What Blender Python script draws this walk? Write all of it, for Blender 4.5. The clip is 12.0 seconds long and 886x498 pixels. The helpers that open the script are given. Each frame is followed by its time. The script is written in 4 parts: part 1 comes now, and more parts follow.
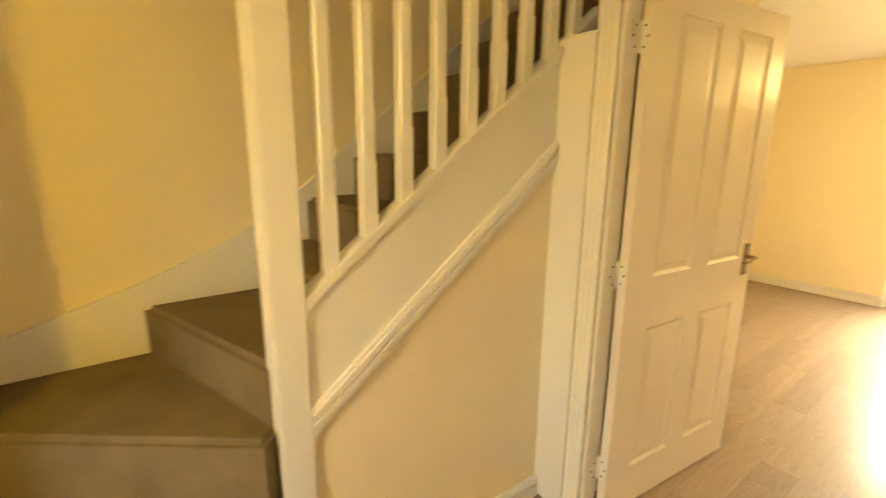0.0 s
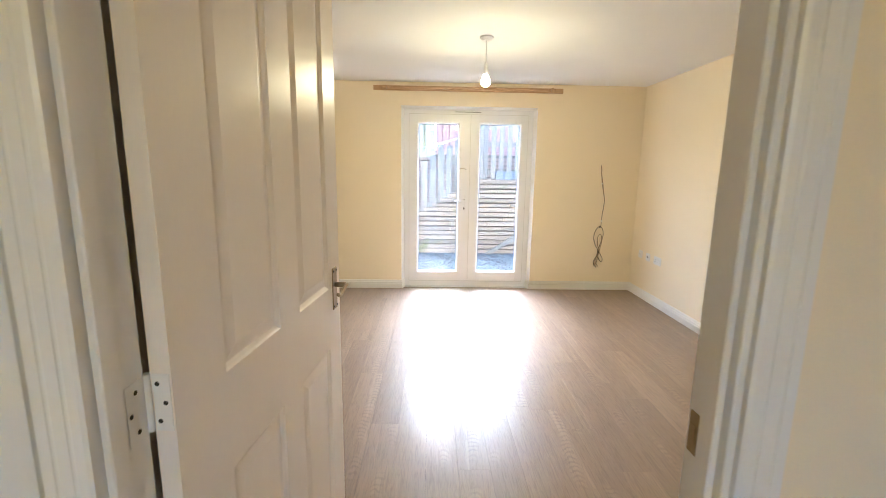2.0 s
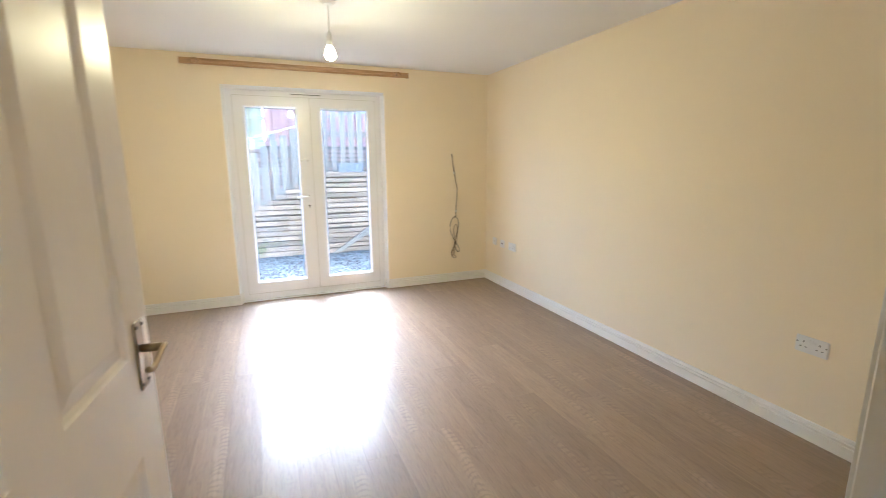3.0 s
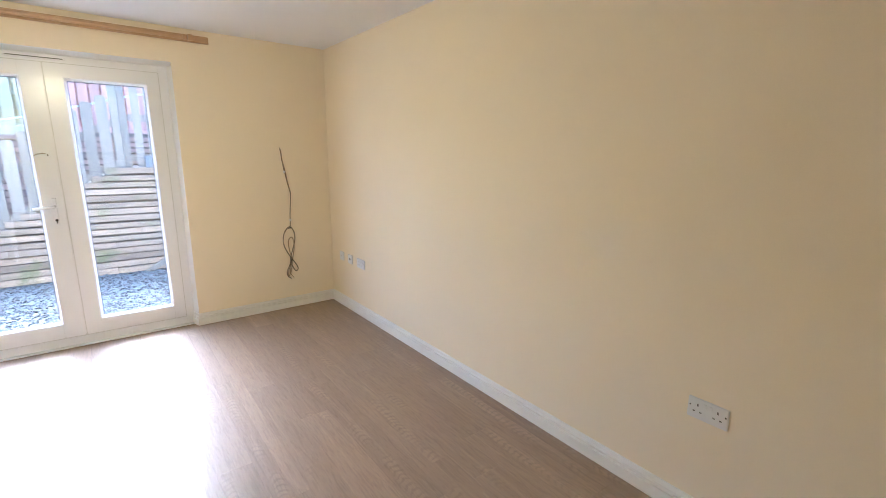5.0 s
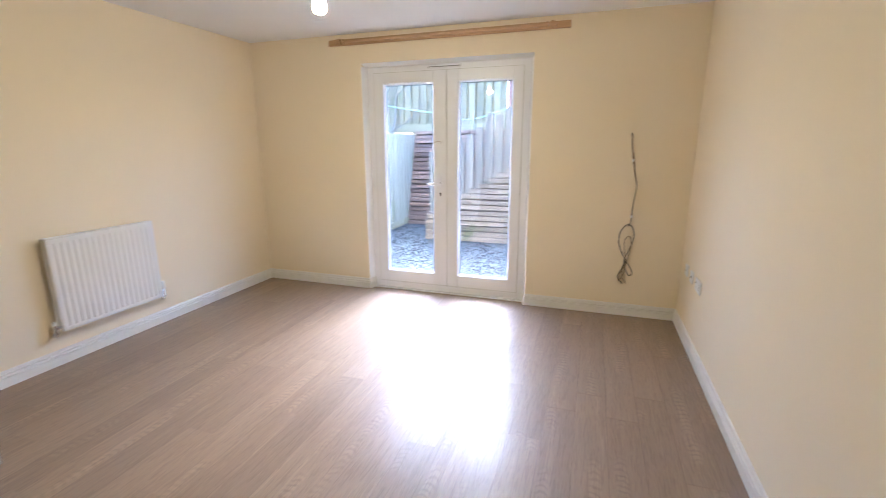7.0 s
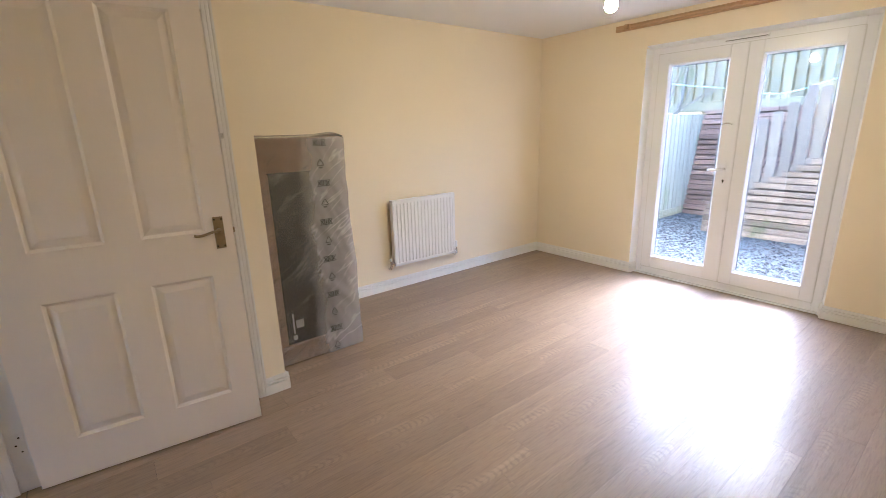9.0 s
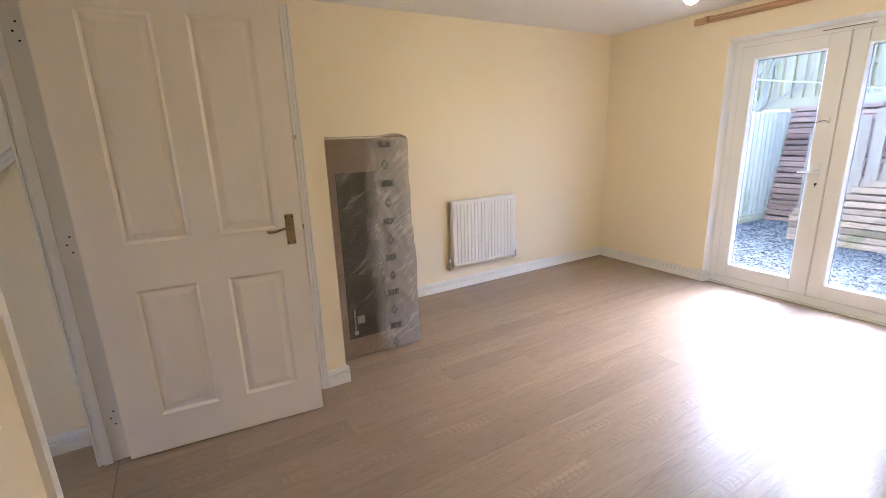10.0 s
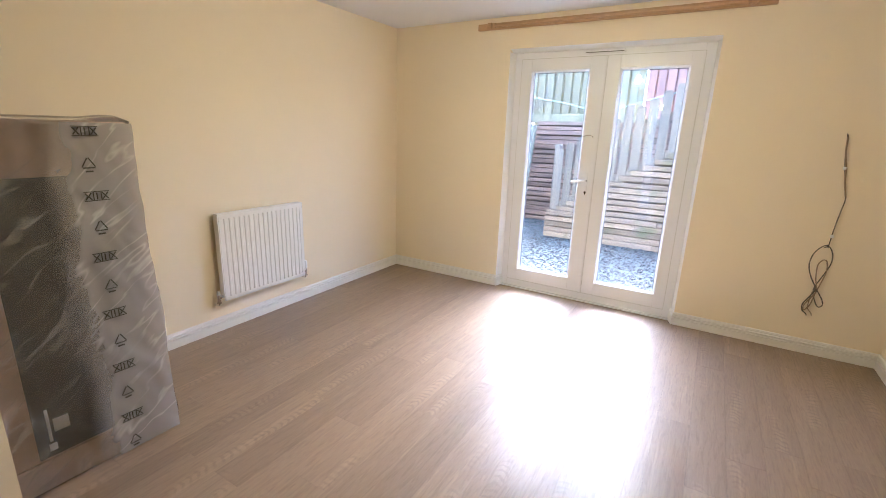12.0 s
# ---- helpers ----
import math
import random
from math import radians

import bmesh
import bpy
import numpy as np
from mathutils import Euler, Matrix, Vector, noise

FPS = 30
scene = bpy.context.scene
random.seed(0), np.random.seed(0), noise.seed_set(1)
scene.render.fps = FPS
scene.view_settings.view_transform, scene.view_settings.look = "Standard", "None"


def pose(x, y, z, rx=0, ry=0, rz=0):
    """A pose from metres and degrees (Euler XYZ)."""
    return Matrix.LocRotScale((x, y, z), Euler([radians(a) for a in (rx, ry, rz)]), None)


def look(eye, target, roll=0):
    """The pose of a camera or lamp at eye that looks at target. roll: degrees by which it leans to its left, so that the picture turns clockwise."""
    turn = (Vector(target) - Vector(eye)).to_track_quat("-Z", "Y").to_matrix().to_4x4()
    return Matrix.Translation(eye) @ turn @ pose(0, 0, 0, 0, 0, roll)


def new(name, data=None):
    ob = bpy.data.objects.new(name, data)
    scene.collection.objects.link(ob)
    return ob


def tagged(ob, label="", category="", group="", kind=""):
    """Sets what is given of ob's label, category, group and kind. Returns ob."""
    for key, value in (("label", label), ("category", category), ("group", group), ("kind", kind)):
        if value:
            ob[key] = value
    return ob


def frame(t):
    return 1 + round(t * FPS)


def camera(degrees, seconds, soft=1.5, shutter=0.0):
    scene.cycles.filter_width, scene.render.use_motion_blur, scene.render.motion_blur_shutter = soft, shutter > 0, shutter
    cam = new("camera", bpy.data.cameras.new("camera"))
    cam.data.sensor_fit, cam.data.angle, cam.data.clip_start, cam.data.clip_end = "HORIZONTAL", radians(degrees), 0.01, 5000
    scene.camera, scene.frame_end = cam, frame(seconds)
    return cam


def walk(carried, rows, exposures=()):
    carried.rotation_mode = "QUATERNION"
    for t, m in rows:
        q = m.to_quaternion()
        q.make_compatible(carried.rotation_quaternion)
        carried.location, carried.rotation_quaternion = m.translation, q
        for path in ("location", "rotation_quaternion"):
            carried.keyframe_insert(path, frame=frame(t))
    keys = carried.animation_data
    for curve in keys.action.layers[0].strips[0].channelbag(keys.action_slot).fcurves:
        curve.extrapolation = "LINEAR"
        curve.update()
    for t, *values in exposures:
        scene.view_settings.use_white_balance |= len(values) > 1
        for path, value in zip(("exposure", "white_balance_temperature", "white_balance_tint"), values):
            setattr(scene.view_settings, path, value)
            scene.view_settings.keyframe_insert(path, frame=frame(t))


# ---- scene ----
cam = camera(90.0, 12.0, soft=0.8, shutter=0.25)
PATH = [
    (0, (-1.989, -5.965, 1.484), (-3.56, -4.807, 1.046), 0.5),
    (0.5, (-2.19, -5.788, 1.447), (-3.194, -4.096, 1.088), 0.4),
    (1, (-2.309, -5.645, 1.45), (-2.765, -3.732, 1.088), 1.0),
    (1.5, (-2.352, -5.416, 1.433), (-2.454, -3.45, 1.081), 0.7),
    (2, (-2.418, -5.192, 1.423), (-2.364, -3.225, 1.066), 0.9),
    (2.5, (-2.517, -4.958, 1.422), (-2.209, -3.016, 1.056), -0.8),
    (3, (-2.493, -4.736, 1.4), (-1.752, -2.918, 1.015), -0.3),
    (3.5, (-2.41, -4.529, 1.416), (-1.376, -2.863, 1.02), 0.4),
    (5.3, (-1.589, -3.958, 1.454), (-0.398, -2.407, 1.033), 0.5),
    (5.5, (-1.477, -3.843, 1.435), (-0.441, -2.183, 1.023), -0.1),
    (6, (-1.141, -3.704, 1.375), (-0.551, -1.834, 0.98), -0.3),
    (6.5, (-0.846, -3.708, 1.359), (-0.921, -1.752, 0.949), 1.5),
    (7, (-0.718, -3.813, 1.41), (-1.336, -1.967, 0.948), -0.2),
    (7.5, (-0.6, -3.952, 1.407), (-1.636, -2.312, 0.922), 0.2),
    (7.7, (-0.563, -3.988, 1.414), (-1.701, -2.421, 0.916), 0.0),
    (9.5, (-0.534, -4.117, 1.436), (-2.153, -3.058, 0.929), -1.9),
    (10, (-0.555, -4.118, 1.431), (-2.228, -3.144, 0.929), -2.0),
    (10.5, (-0.599, -4.016, 1.433), (-2.246, -2.999, 0.931), -1.6),
    (11, (-0.706, -3.875, 1.424), (-2.174, -2.612, 0.924), 0.5),
    (11.5, (-0.866, -3.775, 1.418), (-1.975, -2.189, 0.912), 2.3),
    (12, (-1.138, -3.765, 1.429), (-2.124, -2.103, 0.913), 1.9),
]
EXPOSURES = [(0.0, 4.45, 8600, 3), (0.5, 4.42, 6000, 9), (1.0, 4.1, 5200, 11), (1.5, 4.07, 4950, 11), (2.5, 3.98, 4650, 10), (3.5, 3.9, 4550, 9), (5.5, 3.8, 4500, 15), (6.5, 3.7, 4500, 16), (7.5, 3.68, 4570, 16), (10.0, 3.8, 4680, 17), (12.0, 3.75, 4680, 16)]
walk(cam, [(t, look(eye, target, roll)) for t, eye, target, roll in PATH], EXPOSURES)

# ---- world, sun, exposure ----
world = bpy.data.worlds.new("overcast_sky")
scene.world = world
world.use_nodes = True
wn = world.node_tree
sky = wn.nodes.new("ShaderNodeTexSky")
sky.sky_type = "NISHITA"
sky.sun_disc = False
sky.sun_elevation = radians(48)
sky.sun_rotation = radians(0)
sky.dust_density = 6.0
sky.ozone_density = 0.5
wn.links.new(sky.outputs[0], wn.nodes["Background"].inputs[0])
wn.nodes["Background"].inputs[1].default_value = 0.15

sun = new("sun", bpy.data.lights.new("sun", "SUN"))
sun.data.energy, sun.data.angle, sun.data.color = 0.8, radians(130), (1.0, 0.975, 0.92)
sun.matrix_world = look((0.0, 5 * math.cos(radians(48)), 5 * math.sin(radians(48))), (0, 0, 0))


# ---- materials ----
def material(name, base, rough=0.5, metal=0.0, vary=0.06, scale=3.0, grain=60.0, bump=0.05, stretch=(1, 1, 1), per_object=0.0, spec=0.5, dist=0.002, rvary=0.02):
    """Two scales of tone variation and a fine relief over one base colour."""
    m = bpy.data.materials.new(name)
    m.use_nodes = True
    n, l = m.node_tree.nodes, m.node_tree.links
    b = n["Principled BSDF"]
    b.inputs["Metallic"].default_value = metal
    b.inputs["Specular IOR Level"].default_value = spec
    co = n.new("ShaderNodeTexCoord")
    mp = n.new("ShaderNodeMapping")
    mp.inputs["Scale"].default_value = stretch
    l.new(co.outputs["Object"], mp.inputs[0])
    info = n.new("ShaderNodeObjectInfo")
    shift = n.new("ShaderNodeVectorMath")
    shift.operation = "SCALE"
    shift.inputs[0].default_value = (31.0, 17.0, 23.0)
    l.new(info.outputs["Random"], shift.inputs["Scale"])
    l.new(shift.outputs[0], mp.inputs["Location"])
    big = n.new("ShaderNodeTexNoise")
    big.inputs["Scale"].default_value, big.inputs["Detail"].default_value = scale, 4
    fine = n.new("ShaderNodeTexNoise")
    fine.inputs["Scale"].default_value, fine.inputs["Detail"].default_value = grain, 5
    for t in (big, fine):
        l.new(mp.outputs[0], t.inputs["Vector"])
    add = n.new("ShaderNodeMath")
    add.operation = "ADD"
    l.new(big.outputs["Fac"], add.inputs[0]), l.new(fine.outputs["Fac"], add.inputs[1])
    tone = n.new("ShaderNodeMapRange")
    tone.inputs["From Min"].default_value, tone.inputs["From Max"].default_value = 0.6, 1.4
    tone.inputs["To Min"].default_value, tone.inputs["To Max"].default_value = 1 - vary, 1 + vary
    l.new(add.outputs[0], tone.inputs["Value"])
    own = n.new("ShaderNodeMapRange")
    own.inputs["To Min"].default_value, own.inputs["To Max"].default_value = 1 - per_object, 1 + per_object
    l.new(info.outputs["Random"], own.inputs["Value"])
    mul = n.new("ShaderNodeMath")
    mul.operation = "MULTIPLY"
    l.new(tone.outputs[0], mul.inputs[0]), l.new(own.outputs[0], mul.inputs[1])
    col = n.new("ShaderNodeVectorMath")
    col.operation = "SCALE"
    col.inputs[0].default_value = base
    l.new(mul.outputs[0], col.inputs["Scale"])
    l.new(col.outputs[0], b.inputs["Base Color"])
    rr = n.new("ShaderNodeMapRange")
    rr.inputs["From Min"].default_value, rr.inputs["From Max"].default_value = 0.3, 0.7
    rr.inputs["To Min"].default_value, rr.inputs["To Max"].default_value = max(rough - rvary, 0.02), min(rough + rvary, 1)
    l.new(big.outputs["Fac"], rr.inputs["Value"]), l.new(rr.outputs[0], b.inputs["Roughness"])
    if bump:
        bp = n.new("ShaderNodeBump")
        bp.inputs["Strength"].default_value, bp.inputs["Distance"].default_value = bump, dist
        l.new(fine.outputs["Fac"], bp.inputs["Height"]), l.new(bp.outputs[0], b.inputs["Normal"])
    return m


CREAM = material("cream_emulsion", (0.866, 0.765, 0.572), 0.75, vary=0.025, scale=1.2, grain=260, bump=0.04, dist=0.001, spec=0.3)
CEIL = material("white_emulsion", (0.86, 0.86, 0.86), 0.85, vary=0.015, scale=1.0, grain=220, bump=0.1, dist=0.001, spec=0.2)
GLOSS = material("white_gloss_paint", (0.82, 0.80, 0.76), 0.30, vary=0.015, scale=4, grain=120, bump=0.0)
DOORP = material("satin_door_paint", (0.86, 0.785, 0.69), 0.34, vary=0.02, scale=3, grain=150, bump=0.02, stretch=(6, 6, 0.5), dist=0.0005)
UPVC = material("white_upvc", (0.835, 0.84, 0.875), 0.25, vary=0.012, scale=3, grain=60, bump=0.0)
PALESEAL = material("pale_grey_seal", (0.62, 0.62, 0.62), 0.6, vary=0.1)
GASKET = material("grey_seal", (0.16, 0.16, 0.165), 0.6, vary=0.1)
BRASS = material("aged_brass", (0.331, 0.259, 0.158), 0.3, metal=1.0, vary=0.12, scale=30, grain=200, bump=0.05)
CHROME = material("chrome", (0.75, 0.75, 0.76), 0.18, metal=1.0, vary=0.04, bump=0)
STEEL = material("hinge_steel", (0.62, 0.60, 0.56), 0.35, metal=0.9, vary=0.08, scale=40, bump=0.03)
PINE = material("varnished_pine", (0.50, 0.32, 0.16), 0.35, vary=0.22, scale=6, grain=40, bump=0.12, stretch=(0.4, 6, 6))
CARPET = material("brown_stair_carpet", (0.22, 0.165, 0.10), 0.95, vary=0.22, scale=9, grain=420, bump=0.7, dist=0.004, spec=0.1)
PLASTIC = material("white_plastic", (0.80, 0.80, 0.79), 0.3, vary=0.015, bump=0)
DARK = material("dark_hole", (0.015, 0.015, 0.015), 0.6, vary=0.1, bump=0)
BLACKWIRE = material("black_cable", (0.10, 0.085, 0.075), 0.45, vary=0.15, scale=20)
TANWIRE = material("tan_cable", (0.30, 0.22, 0.14), 0.5, vary=0.2, scale=20)
RAD = material("white_radiator_enamel", (0.82, 0.81, 0.79), 0.3, vary=0.012, bump=0)
CARD = material("brown_cardboard", (0.62, 0.47, 0.37), 0.85, vary=0.09, scale=5, grain=120, bump=0.12, stretch=(1, 1, 6))
PANEL = material("charcoal_panel", (0.045, 0.047, 0.054), 0.35, vary=0.15, scale=3, bump=0)
INK = material("black_ink", (0.03, 0.03, 0.03), 0.6, vary=0.05, bump=0)
SLATE = material("grey_slate_gravel", (0.080, 0.088, 0.090), 0.7, vary=0.38, scale=55, grain=160, bump=0.4, dist=0.01)
SOIL = material("damp_soil", (0.10, 0.085, 0.065), 0.95, vary=0.3, scale=4, grain=60, bump=0.5, dist=0.02)
SLAT = material("weathered_sleeper_board", (0.29, 0.225, 0.165), 0.85, vary=0.34, scale=5, grain=40, bump=0.5, stretch=(0.5, 5, 5), per_object=0.32, dist=0.006)
SLATRED = material("reddish_bank_board", (0.30, 0.208, 0.160), 0.85, vary=0.34, scale=5, grain=40, bump=0.5, stretch=(0.5, 5, 5), per_object=0.30, dist=0.006)
BANKSOIL = material("packed_bank_soil", (0.10, 0.080, 0.058), 0.95, vary=0.35, scale=6, grain=50, bump=0.5, dist=0.02)
PICKET = material("silvered_picket", (0.215, 0.195, 0.165), 0.85, vary=0.22, scale=6, grain=45, bump=0.4, stretch=(5, 5, 0.5), per_object=0.16, dist=0.004)
GREENF = material("mossy_fence_board", (0.35, 0.325, 0.21), 0.85, vary=0.28, scale=4, grain=40, bump=0.4, stretch=(5, 5, 0.5), per_object=0.18, dist=0.004)
REDF = material("red_stained_board", (0.47, 0.28, 0.23), 0.8, vary=0.22, scale=4, grain=40, bump=0.3, stretch=(5, 5, 0.5), per_object=0.15, dist=0.004)
PALEF = material("pale_grey_board", (0.42, 0.41, 0.32), 0.8, vary=0.18, scale=3, grain=50, bump=0.3, stretch=(5, 5, 0.5), per_object=0.08, dist=0.003)
BLUEG = material("blue_grey_plastic", (0.13, 0.15, 0.175), 0.5, vary=0.15)
BARK = material("grey_bark", (0.30, 0.28, 0.23), 0.9, vary=0.3, scale=12, grain=80, bump=0.4)
LINE = material("pale_green_line", (0.45, 0.75, 0.66), 0.5, vary=0.05, bump=0)


def islands(m, low, high):
    """Gives every loose piece of one mesh its own tone."""
    n, l = m.node_tree.nodes, m.node_tree.links
    b = n["Principled BSDF"]
    geo, mr, sc = n.new("ShaderNodeNewGeometry"), n.new("ShaderNodeMapRange"), n.new("ShaderNodeVectorMath")
    sc.operation = "SCALE"
    mr.inputs["To Min"].default_value, mr.inputs["To Max"].default_value = low, high
    l.new(geo.outputs["Random Per Island"], mr.inputs["Value"]), l.new(b.inputs["Base Color"].links[0].from_socket, sc.inputs[0])
    l.new(mr.outputs[0], sc.inputs["Scale"]), l.new(sc.outputs[0], b.inputs["Base Color"])


islands(SLATE, 0.35, 1.7)


def moss(m, colour, scale, level, stretch=(1, 1, 1)):
    """Lets moss grow over a board material in soft patches of its own shape."""
    n, l = m.node_tree.nodes, m.node_tree.links
    b = n["Principled BSDF"]
    co, mp, no, mr, mx = n.new("ShaderNodeTexCoord"), n.new("ShaderNodeMapping"), n.new("ShaderNodeTexNoise"), n.new("ShaderNodeMapRange"), n.new("ShaderNodeMix")
    mp.inputs["Scale"].default_value = stretch
    no.inputs["Scale"].default_value, no.inputs["Detail"].default_value, no.inputs["Roughness"].default_value = scale, 6, 0.65
    mr.inputs["From Min"].default_value, mr.inputs["From Max"].default_value = level, level + 0.12
    mr.inputs["To Max"].default_value = 0.75
    mx.data_type = "RGBA"
    l.new(co.outputs["Object"], mp.inputs[0]), l.new(mp.outputs[0], no.inputs["Vector"]), l.new(no.outputs["Fac"], mr.inputs["Value"]), l.new(mr.outputs[0], mx.inputs[0])
    l.new(b.inputs["Base Color"].links[0].from_socket, mx.inputs[6])
    mx.inputs[7].default_value = (*colour, 1)
    l.new(mx.outputs[2], b.inputs["Base Color"])


moss(SLAT, (0.13, 0.14, 0.06), 2.2, 0.55)
moss(SLATRED, (0.13, 0.14, 0.075), 1.8, 0.60)
moss(PALEF, (0.17, 0.22, 0.09), 1.5, 0.58, (1, 1, 0.6))
moss(GREENF, (0.15, 0.19, 0.08), 2.0, 0.54, (1, 1, 0.5))
moss(PICKET, (0.16, 0.17, 0.10), 2.5, 0.60)


def plank_material():
    """Grey-brown oak print: straight streaks, and a run of cathedral arches down each plank."""
    m = material("oak_vinyl_plank", (0.274, 0.194, 0.128), 0.55, vary=0.11, scale=2.2, grain=26, bump=0.0, stretch=(11, 0.9, 1), per_object=0.10)
    n, l = m.node_tree.nodes, m.node_tree.links
    b = n["Principled BSDF"]
    b.inputs["Coat Weight"].default_value, b.inputs["Coat Roughness"].default_value = 1.0, 0.27
    b.inputs["Coat IOR"].default_value = 1.31
    b.inputs["Specular IOR Level"].default_value = 0.6

    def calc(op, x, y=None):
        k = n.new("ShaderNodeMath")
        k.operation = op
        for i, v in enumerate((x, y)):
            if v is None:
                continue
            if isinstance(v, (int, float)):
                k.inputs[i].default_value = v
            else:
                l.new(v, k.inputs[i])
        return k.outputs[0]

    def ramp(v, a, c, p, q):
        k = n.new("ShaderNodeMapRange")
        k.interpolation_type = "SMOOTHSTEP"
        for name, w in (("From Min", a), ("From Max", c), ("To Min", p), ("To Max", q)):
            k.inputs[name].default_value = w
        l.new(v, k.inputs["Value"])
        return k.outputs[0]

    def cloud(vec, scale, detail, distort=0.0):
        k = n.new("ShaderNodeTexNoise")
        k.inputs["Scale"].default_value, k.inputs["Detail"].default_value, k.inputs["Distortion"].default_value = scale, detail, distort
        l.new(vec, k.inputs["Vector"])
        return k.outputs["Fac"]

    def stretched(scale):
        k = n.new("ShaderNodeMapping")
        k.inputs["Scale"].default_value = scale
        l.new(n["Texture Coordinate"].outputs["Object"], k.inputs[0])
        l.new(n["Vector Math"].outputs[0], k.inputs["Location"])
        return k.outputs[0]

    pore = ramp(cloud(n["Mapping"].outputs[0], 7.0, 6, 1.4), 0.30, 0.56, 0.86, 1.03)
    # arches: bands in y that bend back with the square of the distance from the heart line
    sep = n.new("ShaderNodeSeparateXYZ")
    l.new(n["Texture Coordinate"].outputs["Object"], sep.inputs[0])
    wander = calc("MULTIPLY", calc("SUBTRACT", cloud(stretched((0.5, 1.6, 1)), 1.0, 2), 0.5), 0.14)
    heart = calc("ADD", ramp(n["Object Info"].outputs["Random"], 0, 1, 0.035, 0.120), wander)
    off = calc("SUBTRACT", sep.outputs[0], heart)
    bend = calc("MULTIPLY", calc("MULTIPLY", off, off), 2600.0)
    rough = calc("MULTIPLY", cloud(stretched((16, 6, 1)), 1.0, 4), 17.0)
    phase = calc("ADD", calc("ADD", calc("MULTIPLY", sep.outputs[1], 170.0), bend), rough)
    arch = ramp(calc("SINE", phase), -0.2, 0.95, 0.0, 1.0)
    near = ramp(calc("ABSOLUTE", off), 0.008, 0.040, 1.0, 0.0)
    run = ramp(cloud(stretched((1.5, 2.4, 1)), 1.0, 3), 0.48, 0.62, 0.0, 1.0)
    mask = calc("MULTIPLY", near, run)
    dark = calc("MULTIPLY", calc("MULTIPLY", arch, mask), 0.18)
    pale = calc("MULTIPLY", mask, 0.13)
    # long pale cerused streaks
    streak = calc("MULTIPLY", ramp(cloud(stretched((34, 1.1, 1)), 1.0, 5, 0.6), 0.56, 0.74, 0.0, 1.0), 0.16)
    figure = calc("ADD", calc("SUBTRACT", calc("ADD", 1.0, pale), dark), streak)
    old = b.inputs["Base Color"].links[0].from_socket
    sc = n.new("ShaderNodeVectorMath")
    sc.operation = "SCALE"
    l.new(old, sc.inputs[0]), l.new(calc("MULTIPLY", pore, figure), sc.inputs["Scale"])
    l.new(sc.outputs[0], b.inputs["Base Color"])
    bp = n.new("ShaderNodeBump")
    bp.inputs["Strength"].default_value, bp.inputs["Distance"].default_value = 0.12, 0.0012
    l.new(calc("SUBTRACT", pore, dark), bp.inputs["Height"])
    l.new(bp.outputs[0], b.inputs["Normal"]), l.new(bp.outputs[0], b.inputs["Coat Normal"])
    return m


OAK = plank_material()


def glass_material():
    m = bpy.data.materials.new("clear_glass")
    m.use_nodes = True
    n, l = m.node_tree.nodes, m.node_tree.links
    n.remove(n["Principled BSDF"])
    tr, gl, mix = n.new("ShaderNodeBsdfTransparent"), n.new("ShaderNodeBsdfGlossy"), n.new("ShaderNodeMixShader")
    tr.inputs[0].default_value = (0.97, 0.985, 0.985, 1)
    gl.inputs["Roughness"].default_value = 0.02
    mix.inputs[0].default_value = 0.04
    l.new(tr.outputs[0], mix.inputs[1]), l.new(gl.outputs[0], mix.inputs[2])
    l.new(mix.outputs[0], n["Material Output"].inputs[0])
    return m


